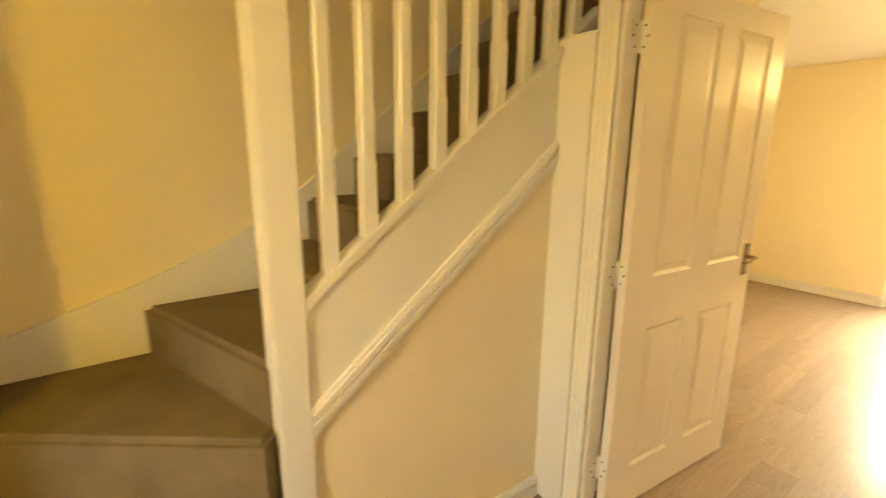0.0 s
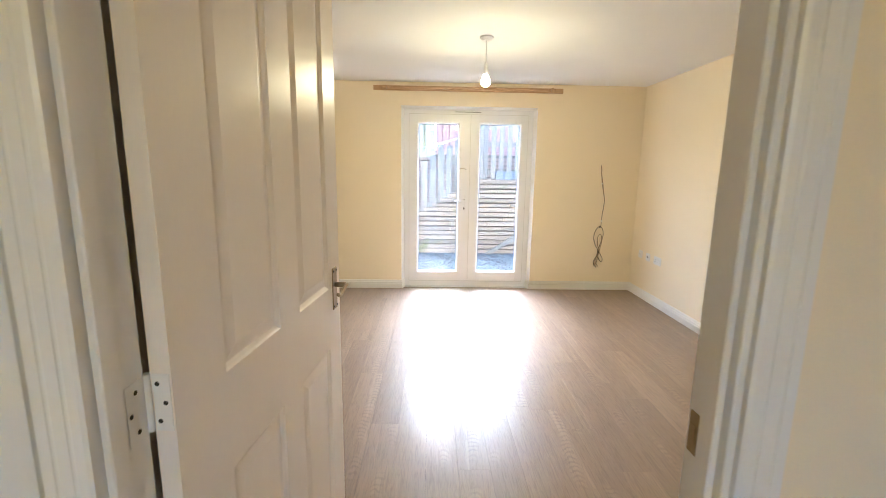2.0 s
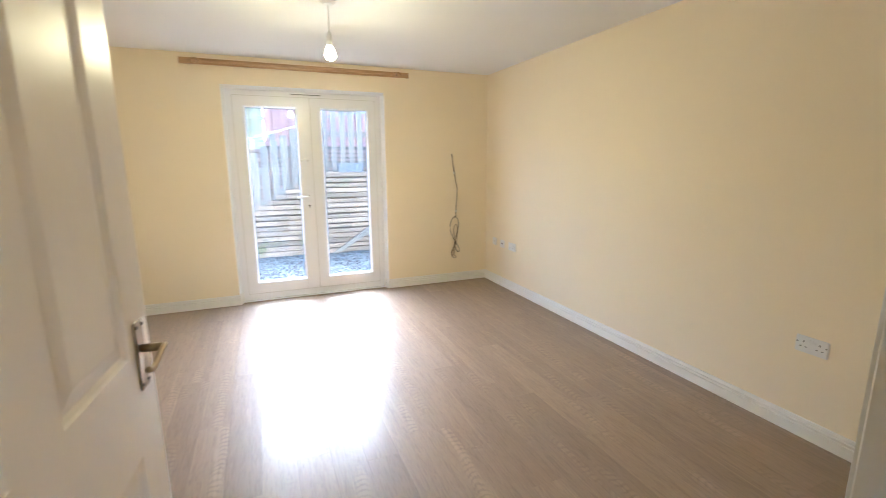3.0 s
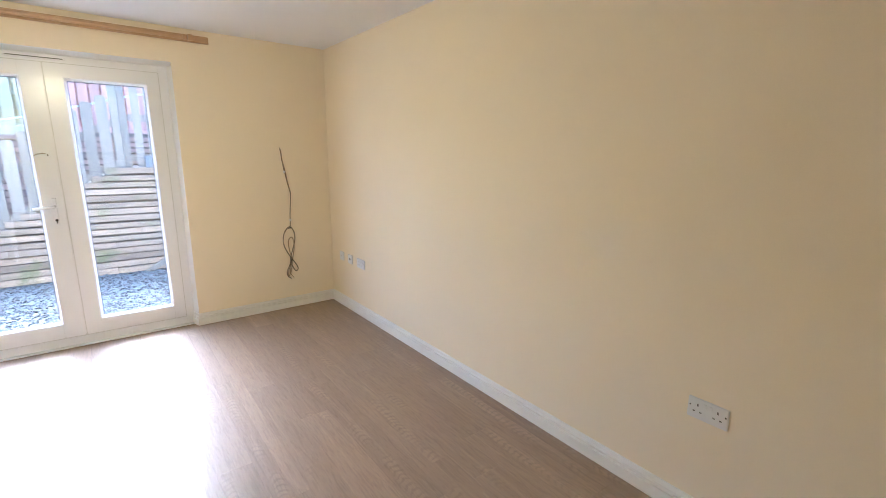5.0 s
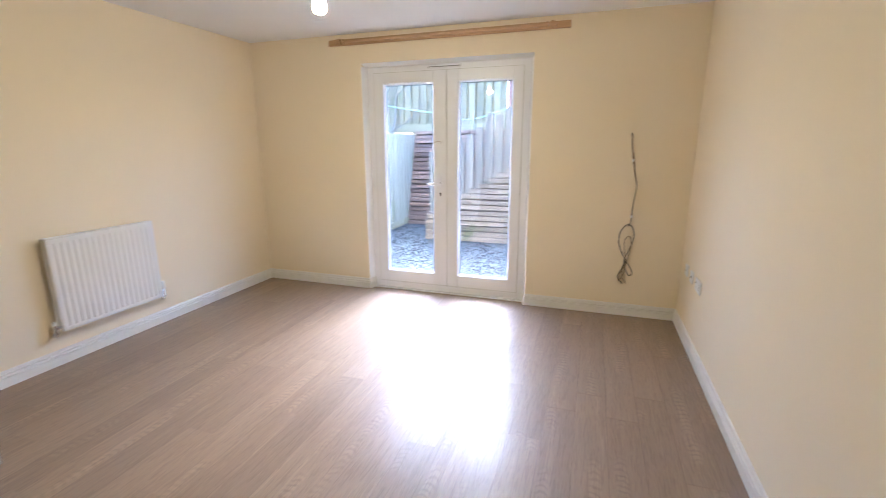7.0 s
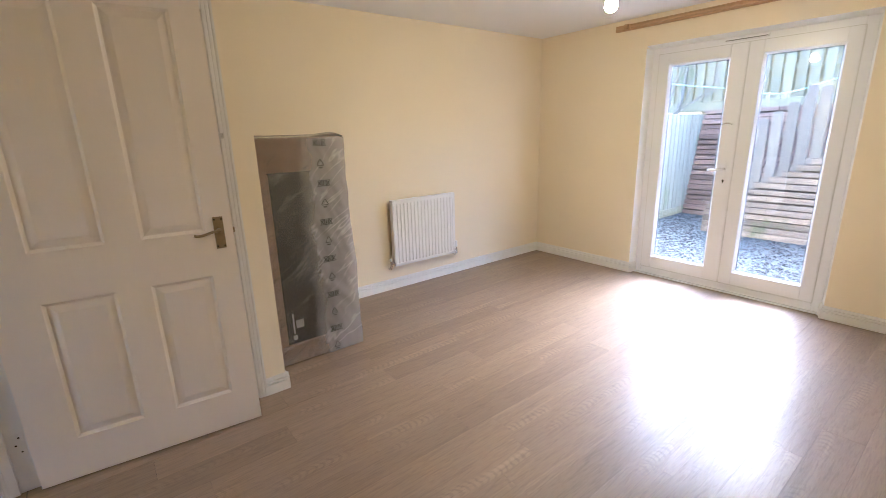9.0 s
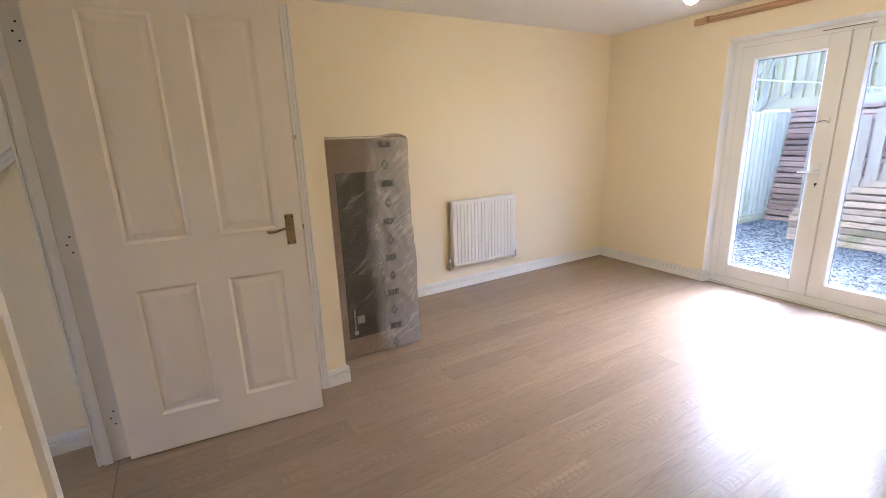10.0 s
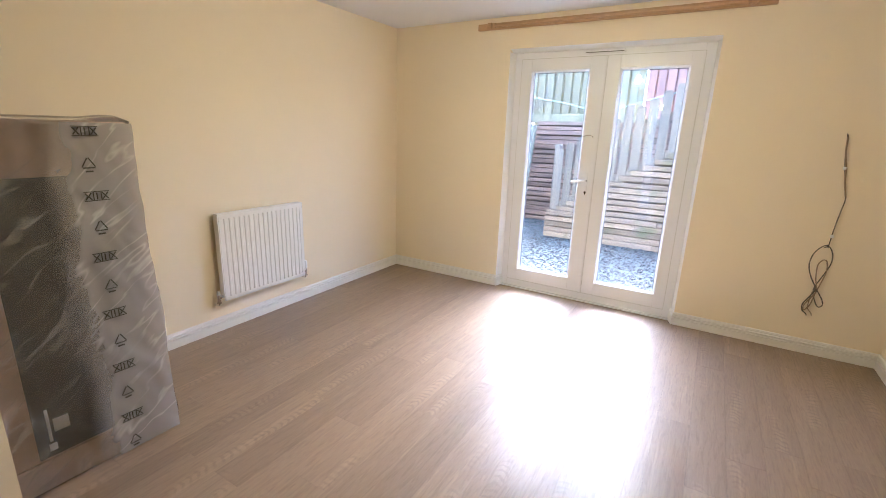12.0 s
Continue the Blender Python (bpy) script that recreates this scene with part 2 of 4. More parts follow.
def film_material(name, low, high, tint, fade=None):
    """Clear polythene: mostly see-through, cloudy along its creases, glossy by angle."""
    m = bpy.data.materials.new(name)
    m.use_nodes = True
    n, l = m.node_tree.nodes, m.node_tree.links
    n.remove(n["Principled BSDF"])
    co, turn, mp, no, mr = n.new("ShaderNodeTexCoord"), n.new("ShaderNodeMapping"), n.new("ShaderNodeMapping"), n.new("ShaderNodeTexNoise"), n.new("ShaderNodeMapRange")
    turn.inputs["Rotation"].default_value = (radians(-38), 0, 0)
    mp.inputs["Scale"].default_value = (1, 1.5, 6.5)
    no.inputs["Scale"].default_value, no.inputs["Detail"].default_value, no.inputs["Distortion"].default_value = 1.9, 2, 0.3
    off, mag = n.new("ShaderNodeMath"), n.new("ShaderNodeMath")
    off.operation, mag.operation = "SUBTRACT", "ABSOLUTE"
    off.inputs[1].default_value = 0.5
    mr.inputs["From Min"].default_value, mr.inputs["From Max"].default_value = 0.0, 0.036
    mr.inputs["To Min"].default_value, mr.inputs["To Max"].default_value = high, low
    l.new(co.outputs["Object"], turn.inputs[0]), l.new(turn.outputs[0], mp.inputs[0]), l.new(mp.outputs[0], no.inputs["Vector"])
    l.new(no.outputs["Fac"], off.inputs[0]), l.new(off.outputs[0], mag.inputs[0]), l.new(mag.outputs[0], mr.inputs["Value"])
    # creases come and go in patches
    spot, span, blend = n.new("ShaderNodeTexNoise"), n.new("ShaderNodeMapRange"), n.new("ShaderNodeMix")
    spot.inputs["Scale"].default_value, spot.inputs["Detail"].default_value = 5.5, 2
    span.inputs["From Min"].default_value, span.inputs["From Max"].default_value = 0.38, 0.58
    blend.inputs[2].default_value = low
    l.new(co.outputs["Object"], spot.inputs["Vector"]), l.new(spot.outputs["Fac"], span.inputs["Value"]), l.new(span.outputs[0], blend.inputs[0])
    l.new(mr.outputs[0], blend.inputs[3])
    bp = n.new("ShaderNodeBump")
    bp.inputs["Strength"].default_value, bp.inputs["Distance"].default_value = 0.55, 0.012
    l.new(no.outputs["Fac"], bp.inputs["Height"])
    clear, milk, shine, body, whole, fr = n.new("ShaderNodeBsdfTransparent"), n.new("ShaderNodeBsdfDiffuse"), n.new("ShaderNodeBsdfGlossy"), n.new("ShaderNodeMixShader"), n.new("ShaderNodeMixShader"), n.new("ShaderNodeFresnel")
    milk.inputs["Color"].default_value = (*tint, 1)
    shine.inputs["Roughness"].default_value = 0.19
    fr.inputs["IOR"].default_value = 1.6
    l.new(blend.outputs[0], body.inputs[0]), l.new(clear.outputs[0], body.inputs[1]), l.new(milk.outputs[0], body.inputs[2])
    for node in (shine, fr):
        l.new(bp.outputs[0], node.inputs["Normal"])
    gloss = fr.outputs[0]
    if fade:
        # the sheet thins out to nothing between two places across its width, raggedly
        sep, rag, mix, span2 = n.new("ShaderNodeSeparateXYZ"), n.new("ShaderNodeTexNoise"), n.new("ShaderNodeMath"), n.new("ShaderNodeMapRange")
        rag.inputs["Scale"].default_value, rag.inputs["Detail"].default_value = 4.0, 4
        mix.operation = "MULTIPLY_ADD"
        mix.inputs[1].default_value = 0.16
        span2.inputs["From Min"].default_value, span2.inputs["From Max"].default_value = fade[0] + 0.08, fade[1] + 0.08
        l.new(co.outputs["Object"], sep.inputs[0]), l.new(co.outputs["Object"], rag.inputs["Vector"]), l.new(rag.outputs["Fac"], mix.inputs[0])
        l.new(sep.outputs[1], mix.inputs[2]), l.new(mix.outputs[0], span2.inputs["Value"])
        for src, to in ((blend.outputs[0], body.inputs[0]), (fr.outputs[0], None)):
            k = n.new("ShaderNodeMath")
            k.operation = "MULTIPLY"
            l.new(src, k.inputs[0]), l.new(span2.outputs[0], k.inputs[1])
            if to:
                l.new(k.outputs[0], to)
            gloss = k.outputs[0]
    l.new(gloss, whole.inputs[0]), l.new(body.outputs[0], whole.inputs[1]), l.new(shine.outputs[0], whole.inputs[2])
    l.new(whole.outputs[0], n["Material Output"].inputs[0])
    return m


GLASS = glass_material()
FILM = film_material("clear_polythene", 0.05, 0.27, (0.88, 0.85, 0.84))
MILKY = film_material("milky_polythene", 0.36, 0.58, (0.80, 0.77, 0.78), (-0.03, 0.06))


def lamp_material(name, colour, strength):
    m = bpy.data.materials.new(name)
    m.use_nodes = True
    b = m.node_tree.nodes["Principled BSDF"]
    b.inputs["Base Color"].default_value = (*colour, 1)
    b.inputs["Emission Color"].default_value = (*colour, 1)
    b.inputs["Emission Strength"].default_value = strength
    return m


HALLBULB = lamp_material("hall_bulb_glow", (1.0, 0.66, 0.09), 90.0)
BULB = lamp_material("warm_bulb_glow", (1.0, 0.735, 0.31), 128.0)
BULBNECK = lamp_material("warm_bulb_neck", (1.0, 0.76, 0.40), 6.0)


# ---- building blocks ----
def box(bm, x0, x1, y0, y1, z0, z1, bevel=0.0, seg=1):
    """One box between two corners, with eased edges where bevel is given."""
    r = bmesh.ops.create_cube(bm, size=1)
    bmesh.ops.scale(bm, vec=(x1 - x0, y1 - y0, z1 - z0), verts=r["verts"])
    bmesh.ops.translate(bm, vec=((x0 + x1) / 2, (y0 + y1) / 2, (z0 + z1) / 2), verts=r["verts"])
    if bevel:
        edges = {e for v in r["verts"] for e in v.link_edges}
        bmesh.ops.bevel(bm, geom=list(edges), offset=bevel, segments=seg, affect="EDGES")
    return bm


def rod(bm, p, q, radius, sides=12, r2=None):
    p, q = Vector(p), Vector(q)
    d = q - p
    m = Matrix.Translation((p + q) / 2) @ d.to_track_quat("Z", "Y").to_matrix().to_4x4()
    bmesh.ops.create_cone(bm, cap_ends=True, segments=sides, radius1=radius, radius2=radius if r2 is None else r2, depth=d.length, matrix=m)
    return bm


def prism(bm, outline, axis, a, b):
    """Extrude a closed 2D outline along an axis from a to b. axis x: outline is (y, z); y: (x, z); z: (x, y)."""
    def at(u, v, w):
        return {"x": (w, u, v), "y": (u, w, v), "z": (u, v, w)}[axis]
    lo = [bm.verts.new(at(u, v, a)) for u, v in outline]
    hi = [bm.verts.new(at(u, v, b)) for u, v in outline]
    k = len(outline)
    for i in range(k):
        bm.faces.new((lo[i], lo[(i + 1) % k], hi[(i + 1) % k], hi[i]))
    bm.faces.new(lo[::-1]), bm.faces.new(hi)
    return bm


def mesh_of(name, bm, mat, smooth=False):
    bmesh.ops.recalc_face_normals(bm, faces=bm.faces[:])
    me = bpy.data.meshes.new(name)
    bm.to_mesh(me)
    bm.free()
    me.materials.append(mat)
    if smooth:
        me.shade_smooth()
    return me


def part(name, bm, mat, parent=None, label="", smooth=False):
    """Links a bmesh as one mesh object, under a thing or a part where one is given."""
    ob = new(name, mesh_of(name, bm, mat, smooth))
    if parent:
        ob.parent = parent
    return tagged(ob, label) if label else ob


def thing(name, at, label, category, group="", kind="", turn=0):
    ob = new(name)
    ob.empty_display_size = 0.1
    ob.matrix_world = pose(*at, 0, 0, turn)
    return tagged(ob, label, category, group, kind)


def tube(name, points, radius, mat, parent=None, label="", order=3):
    """A round cable or bar along points, as a mesh."""
    pts = [Vector(p) for p in points]
    line = []
    for i in range(len(pts) - 1):
        p0, p1, p2, p3 = pts[max(i - 1, 0)], pts[i], pts[i + 1], pts[min(i + 2, len(pts) - 1)]
        for k in range(order * 2):
            t = k / (order * 2)
            line.append(0.5 * ((2 * p1) + (p2 - p0) * t + (2 * p0 - 5 * p1 + 4 * p2 - p3) * t * t + (3 * p1 - p0 - 3 * p2 + p3) * t ** 3))
    line.append(pts[-1])
    bm = bmesh.new()
    rings, sides = [], 8
    for i, p in enumerate(line):
        d = (line[min(i + 1, len(line) - 1)] - line[max(i - 1, 0)]).normalized()
        q = d.to_track_quat("Z", "Y")
        rings.append([bm.verts.new(p + q @ Vector((radius * math.cos(a), radius * math.sin(a), 0))) for a in (math.tau * k / sides for k in range(sides))])
    for a, b in zip(rings, rings[1:]):
        for k in range(sides):
            bm.faces.new((a[k], a[(k + 1) % sides], b[(k + 1) % sides], b[k]))
    bm.faces.new(rings[0][::-1]), bm.faces.new(rings[-1])
    return part(name, bm, mat, parent, label, smooth=True)


# ---- plan ----
XL, XR = -3.97, 0.0           # living room side walls
YR, YH = -4.54, -4.635         # room face and hall face of the wall with the doorway
NIB, NIBY = -2.945, -3.43     # cupboard under the stairs: its face and its end
TOP = 2.368                   # ceiling
OX0, OX1, OTOP = -2.745, -1.248, 2.09   # garden door opening
DX0, DX1, DTOP = -2.900, -1.972, 2.05   # hall door opening
SX, SW = -3.10, -3.90         # stair string, stair wall
HX, HY = -1.15, -7.60         # far hall walls
GZ = -0.13                    # patio


def structure(name, bm, mat, label, category):
    return tagged(part(name, bm, mat), label, category, kind="structure")


SPLAY = 0.025                 # the garden door reveal opens out by this much
b = bmesh.new()
box(b, XL - 0.3, OX0 - SPLAY, 0, 0.3, GZ - 0.1, 2.7)
box(b, OX1 + SPLAY, XR + 0.3, 0, 0.3, GZ - 0.1, 2.7)
box(b, OX0 - SPLAY, OX1 + SPLAY, 0, 0.3, OTOP + SPLAY, 2.7)
box(b, OX0 - SPLAY, OX1 + SPLAY, 0, 0.3, GZ - 0.1, -0.02)
structure("wall_north", b, CREAM, "cream painted wall round the garden doors", "wall")
b = bmesh.new()
box(b, XR, XR + 0.2, YR - 0.1, 0, -0.1, 2.7)
structure("wall_east", b, CREAM, "plain cream painted living room wall", "wall")
b = bmesh.new()
box(b, XL - 0.2, XL, NIBY, 0, -0.1, 2.7)
structure("wall_west", b, CREAM, "cream painted wall behind the radiator", "wall")
b = bmesh.new()
box(b, XL, NIB, NIBY - 0.08, NIBY, -0.1, 2.7)
box(b, NIB - 0.08, NIB, NIBY - 0.79, NIBY - 0.08, 2.02, 2.7)
box(b, NIB - 0.08, NIB, NIBY - 0.16, NIBY - 0.08, -0.1, 2.02)
box(b, NIB - 0.08, NIB, YR, NIBY - 0.79, -0.1, 2.7)
structure("wall_cupboard", b, CREAM, "cream painted wall of the cupboard under the stairs", "wall")
b = bmesh.new()
box(b, NIB, DX0, YH, YR, -0.1, 2.7)
box(b, DX1, XR, YH, YR, -0.1, 2.7)
box(b, DX0, DX1, YH, YR, DTOP, 2.7)
structure("wall_south", b, CREAM, "cream painted wall with the hall doorway", "wall")
b = bmesh.new()
box(b, XL, XR, YR, 0, TOP, TOP + 0.1)
structure("ceiling", b, CEIL, "smooth white living room ceiling", "ceiling")

# hall shell
b = bmesh.new()
box(b, SW - 0.2, SW, -6.62, NIBY - 0.08, -0.1, 4.9)
structure("wall_stair", b, CREAM, "cream painted wall along the carpeted stairs", "wall")
b = bmesh.new()
box(b, SW - 0.2, SX, -6.72, -6.62, -0.1, 4.9)
structure("wall_stair_end", b, CREAM, "cream painted wall at the turn of the stairs", "wall")
b = bmesh.new()
box(b, SW, SX + 0.06, NIBY - 0.18, NIBY - 0.08, 2.7, 4.9)
box(b, SX, SX + 0.06, -6.62, NIBY - 0.18, TOP + 0.1, 4.9)
structure("wall_landing", b, CREAM, "cream painted upper stairwell wall", "wall")
b = bmesh.new()
box(b, SW, SX + 0.06, -6.62, NIBY - 0.08, 4.9, 5.0)
structure("ceiling_stairwell", b, CEIL, "white ceiling over the stairwell", "ceiling")
b = bmesh.new()
box(b, SX, HX, HY, YH, TOP, TOP + 0.1)
structure("ceiling_hall", b, CEIL, "smooth white hall ceiling", "ceiling")
b = bmesh.new()
box(b, HX, HX + 0.1, HY, YH, -0.1, 2.7)
structure("wall_hall_east", b, CREAM, "plain cream painted hall wall", "wall")
b = bmesh.new()
box(b, SX - 0.1, -2.55, HY - 0.2, HY, -0.1, 2.7)
box(b, -1.6, HX + 0.1, HY - 0.2, HY, -0.1, 2.7)
box(b, -2.55, -1.6, HY - 0.2, HY, 2.1, 2.7)
box(b, -2.55, -1.6, HY - 0.2, HY, -0.1, 0.0)
structure("wall_hall_south", b, CREAM, "cream painted hall wall with the entrance opening", "wall")
b = bmesh.new()
box(b, SX - 0.1, SX, HY, -6.62, -0.1, 2.7)
structure("wall_hall_west", b, CREAM, "plain cream painted wall beside the stair foot", "wall")

# sub-floor, under the planks
b = bmesh.new()
box(b, SW, XR, HY, 0.0, -0.1, -0.012)
box(b, OX0 - SPLAY, OX1 + SPLAY, 0.0, 0.1, -0.1, -0.012)
floor = structure("floor", b, SOIL, "grey-brown oak plank floor with a soft sheen", "floor")


# ---- trim ----
def skirting(a, c, side, label="white grooved skirting board"):
    """Grooved skirting from a to c; side is the unit way out of the wall."""
    out = [(0, 0), (.018, 0), (.018, .056), (.0095, .0585), (.0095, .0635), (.018, .066), (.018, .076), (.008, .079), (.008, .0835), (.0145, .087), (.009, .1), (0, .1)]
    d = Vector((c[0] - a[0], c[1] - a[1], 0))
    s = Vector((*side, 0))
    bm = bmesh.new()
    lo = [bm.verts.new(Vector((*a, 0)) + s * u + Vector((0, 0, v))) for u, v in out]
    hi = [bm.verts.new(Vector((*a, 0)) + d + s * u + Vector((0, 0, v))) for u, v in out]
    k = len(out)
    for i in range(k):
        bm.faces.new((lo[i], lo[(i + 1) % k], hi[(i + 1) % k], hi[i]))
    bm.faces.new(lo[::-1]), bm.faces.new(hi)
    return structure("baseboard", bm, GLOSS, label, "skirting")


skirting((XL, 0), (OX0 - SPLAY, 0), (0, -1))
skirting((OX1 + SPLAY, 0), (XR, 0), (0, -1))
skirting((XR, 0), (XR, YR), (-1, 0))
skirting((XL, 0), (XL, NIBY), (1, 0))
skirting((XL, NIBY), (NIB + 0.016, NIBY), (0, 1))
skirting((NIB, NIBY + 0.016), (NIB, -3.5435), (1, 0))
skirting((DX1 + 0.08, YR), (XR, YR), (0, 1))
skirting((OX0 - SPLAY - .005, -0.0165), (OX0, 0.077), (.952, -.307))
skirting((OX1 + SPLAY + .005, -0.0165), (OX1, 0.077), (-.952, -.307))
skirting((SX, YH), (SX, -5.60), (1, 0), "white grooved skirting under the stair panel")
skirting((DX1 + 0.06, YH), (HX, YH), (0, -1))
skirting((HX, YH), (HX, HY), (-1, 0))


def architrave(x0, x1, y, out, top, width=0.068):
    """Fluted door surround on a wall at y that faces out (+1 or -1): two legs and a head."""
    prof = [(0, 0), (0, .010), (.006, .0125), (.018, .0133), (.020, .0125), (.023, .0128), (.025, .0145), (.040, .0152), (.042, .0142), (.045, .0145), (.047, .0165), (width, .018), (width, 0)]
    bm = bmesh.new()
    prism(bm, [(x0 - u, y + out * v) for u, v in prof], "z", 0, top + width)
    prism(bm, [(x1 + u, y + out * v) for u, v in prof], "z", 0, top + width)
    prism(bm, [(y + out * v, top + u) for u, v in prof], "x", x0, x1)
    return structure("trim", bm, GLOSS, "white fluted door architrave", "architrave")


architrave(DX0 + 0.028, DX1 - 0.012, YH, -1, DTOP - 0.018, 0.060)
architrave(DX0 + 0.006, DX1 - 0.006, YR, 1, DTOP - 0.018)
b = bmesh.new()
box(b, DX0, DX0 + 0.024, YH, YR + 0.021, 0, DTOP, 0.002)
box(b, DX1 - 0.024, DX1, YH, YR, 0, DTOP, 0.002)
box(b, DX0 + 0.024, DX1 - 0.024, YH, YR, DTOP - 0.024, DTOP, 0.002)
box(b, DX0 + 0.024, DX0 + 0.036, YH + 0.015, YR - 0.045, 0, DTOP - 0.024, 0.002)
box(b, DX1 - 0.036, DX1 - 0.024, YH + 0.015, YR - 0.045, 0, DTOP - 0.024, 0.002)
structure("trim", b, GLOSS, "white painted door lining with stops", "door lining")
b = bmesh.new()
box(b, DX1 - 0.0265, DX1 - 0.0235, YR - 0.032, YR - 0.008, 0.98, 1.05, 0.001)
box(b, DX1 - 0.0275, DX1 - 0.0260, YR - 0.027, YR - 0.013, 1.0, 1.03)
structure("trim", b, BRASS, "brass strike plate in the door lining", "strike plate")
b = bmesh.new()
box(b, DX0 + 0.024, DX1 - 0.024, -4.5685, -4.5640, -0.004, 0.0006)
structure("trim", b, BLACKWIRE, "dark joint strip across the doorway floor", "threshold")

# ---- doors ----
def panel_skin(bm, w, h, cols, rows, y, s):
    """One face of a moulded four-panel leaf at depth y, facing s: flat stiles, sunk beads, raised fields."""
    xs, zs = [0, *cols, w], [0, *rows, h]
    grid = [[bm.verts.new((x, y, z)) for z in zs] for x in xs]
    for i in range(len(xs) - 1):
        for j in range(len(zs) - 1):
            cell = [grid[i][j], grid[i + 1][j], grid[i + 1][j + 1], grid[i][j + 1]]
            if i % 2 == 0 or j % 2 == 0:
                bm.faces.new(cell)
                continue
            x0, x1, z0, z1 = xs[i], xs[i + 1], zs[j], zs[j + 1]
            ring = cell
            for inset, depth in ((.004, .004), (.013, .0095), (.019, .0085), (.044, .0025)):
                nxt = [bm.verts.new((a, y - s * depth, c)) for a, c in ((x0 + inset, z0 + inset), (x1 - inset, z0 + inset), (x1 - inset, z1 - inset), (x0 + inset, z1 - inset))]
                for k in range(4):
                    bm.faces.new((ring[k], ring[(k + 1) % 4], nxt[(k + 1) % 4], nxt[k]))
                ring = nxt
            bm.faces.new(ring)
    return grid


def panel_door(name, at, turn, w, h, label, cols, rows):
    """A leaf that hinges on its local z axis and runs along local +x; thickness along y from 0 to -t."""
    t = 0.036
    d = thing(name, at, label, "door", kind="structure", turn=turn)
    bm = bmesh.new()
    f = panel_skin(bm, w, h, cols, rows, 0.0, 1)
    g = panel_skin(bm, w, h, cols, rows, -t, -1)
    edge = [(i, 0) for i in range(len(f))] + [(len(f) - 1, j) for j in range(1, len(f[0]))] + [(i, len(f[0]) - 1) for i in range(len(f) - 2, -1, -1)] + [(0, j) for j in range(len(f[0]) - 2, 0, -1)]
    for (i, j), (k, l) in zip(edge, edge[1:] + edge[:1]):
        bm.faces.new((f[i][j], f[k][l], g[k][l], g[i][j]))
    bmesh.ops.translate(bm, vec=(0, 0, 0.008), verts=bm.verts)
    part("leaf", bm, DOORP, d)
    return d


LEAF = 0.885
door = panel_door("door_1", (-2.871, -4.511, 0), 84.3, LEAF, 2.02, "open white moulded four-panel door between hall and living room",
                  (.153, .400, .524, .770), (.187, .802, 1.012, 1.93))
for s, y0 in ((-1, -0.036), (1, 0.0)):
    hd = part("handle", box(bmesh.new(), LEAF - .080, LEAF - .038, min(y0, y0 + s * .004), max(y0, y0 + s * .004), 0.935, 1.083, 0.0015), BRASS, door, "aged brass lever handle on a back plate")
    bm = bmesh.new()
    for zc in (0.947, 1.071):
        for xc in (LEAF - .074, LEAF - .044):
            rod(bm, (xc, y0 + s * .004, zc), (xc, y0 + s * .0058, zc), 0.0038, 10)
    part("screw", bm, DARK, hd)
    bm = bmesh.new()
    rod(bm, (LEAF - .06, y0, 1.022), (LEAF - .06, y0 + s * .042, 1.022), 0.009, 14)
    part("boss", bm, BRASS, hd, smooth=True)
    tube("lever", [(LEAF - .056, y0 + s * .046, 1.024), (LEAF - .075, y0 + s * .048, 1.025), (LEAF - .10, y0 + s * .048, 1.020), (LEAF - .13, y0 + s * .049, 1.013), (LEAF - .152, y0 + s * .049, 1.012), (LEAF - .165, y0 + s * .048, 1.017)], 0.0062, BRASS, hd)
bm = bmesh.new()
box(bm, LEAF, LEAF + .001, -0.03, -0.008, 0.93, 1.09)
box(bm, LEAF, LEAF + .009, -0.025, -0.013, 1.0, 1.025, 0.003)
part("latch", bm, BRASS, door)
for zc in (0.222, 1.04, 1.85):
    bm = bmesh.new()
    box(bm, -.0018, 0, -0.033, -0.004, zc - .05, zc + .05)
    rod(bm, (-.004, 0.004, zc - .05), (-.004, 0.004, zc + .05), 0.006, 12)
    for k in (-.017, .017):
        rod(bm, (-.004, 0.004, zc + k - .001), (-.004, 0.004, zc + k + .001), 0.0066, 12)
    hg = part("hinge", bm, GLOSS, door, "white-painted butt hinge")
    bm = bmesh.new()
    for k, yk in ((-.033, -.012), (0, -.024), (.033, -.012)):
        rod(bm, (-.0018, yk, zc + k), (-.0026, yk, zc + k), 0.004, 10)
    part("screw", bm, DARK, hg)
# hinge leaves let into the lining
for zc in (0.222, 1.04, 1.85):
    bm = bmesh.new()
    box(bm, DX0 + 0.0235, DX0 + 0.0255, YR - 0.026, YR + 0.012, zc - .05, zc + .05)
    hl = structure("trim", bm, GLOSS, "white-painted hinge leaf on the door lining", "hinge")
    bm = bmesh.new()
    for k, yk in ((-.033, -.012), (0, -.026), (.033, -.012)):
        rod(bm, (DX0 + .0255, YR + yk + .008, zc + k), (DX0 + .0262, YR + yk + .008, zc + k), 0.004, 10)
    part("screw", bm, DARK, hl)

cup = panel_door("door_2", (NIB - 0.006, NIBY - 0.775, 0), 90, 0.60, 1.98, "closed white panelled door of the cupboard under the stairs", (.09, .265, .335, .51), (.187, .802, 1.012, 1.83))
b = bmesh.new()
prof = [(0, 0), (0, .009), (.006, .0125), (.018, .0135), (.020, .0128), (.024, .0132), (.026, .0150), (.040, .0155), (.042, .0146), (.046, .0150), (.048, .0172), (.062, .018), (.062, 0)]
prism(b, [(NIB + v, -3.59 + u * .75) for u, v in prof], "z", 0, 2.055)
prism(b, [(NIB + v, -4.225 - u) for u, v in prof], "z", 0, 2.055)
prism(b, [(NIB + v, 1.993 + u) for u, v in [(q[0], q[1]) for q in prof]], "y", -4.225, -3.59)
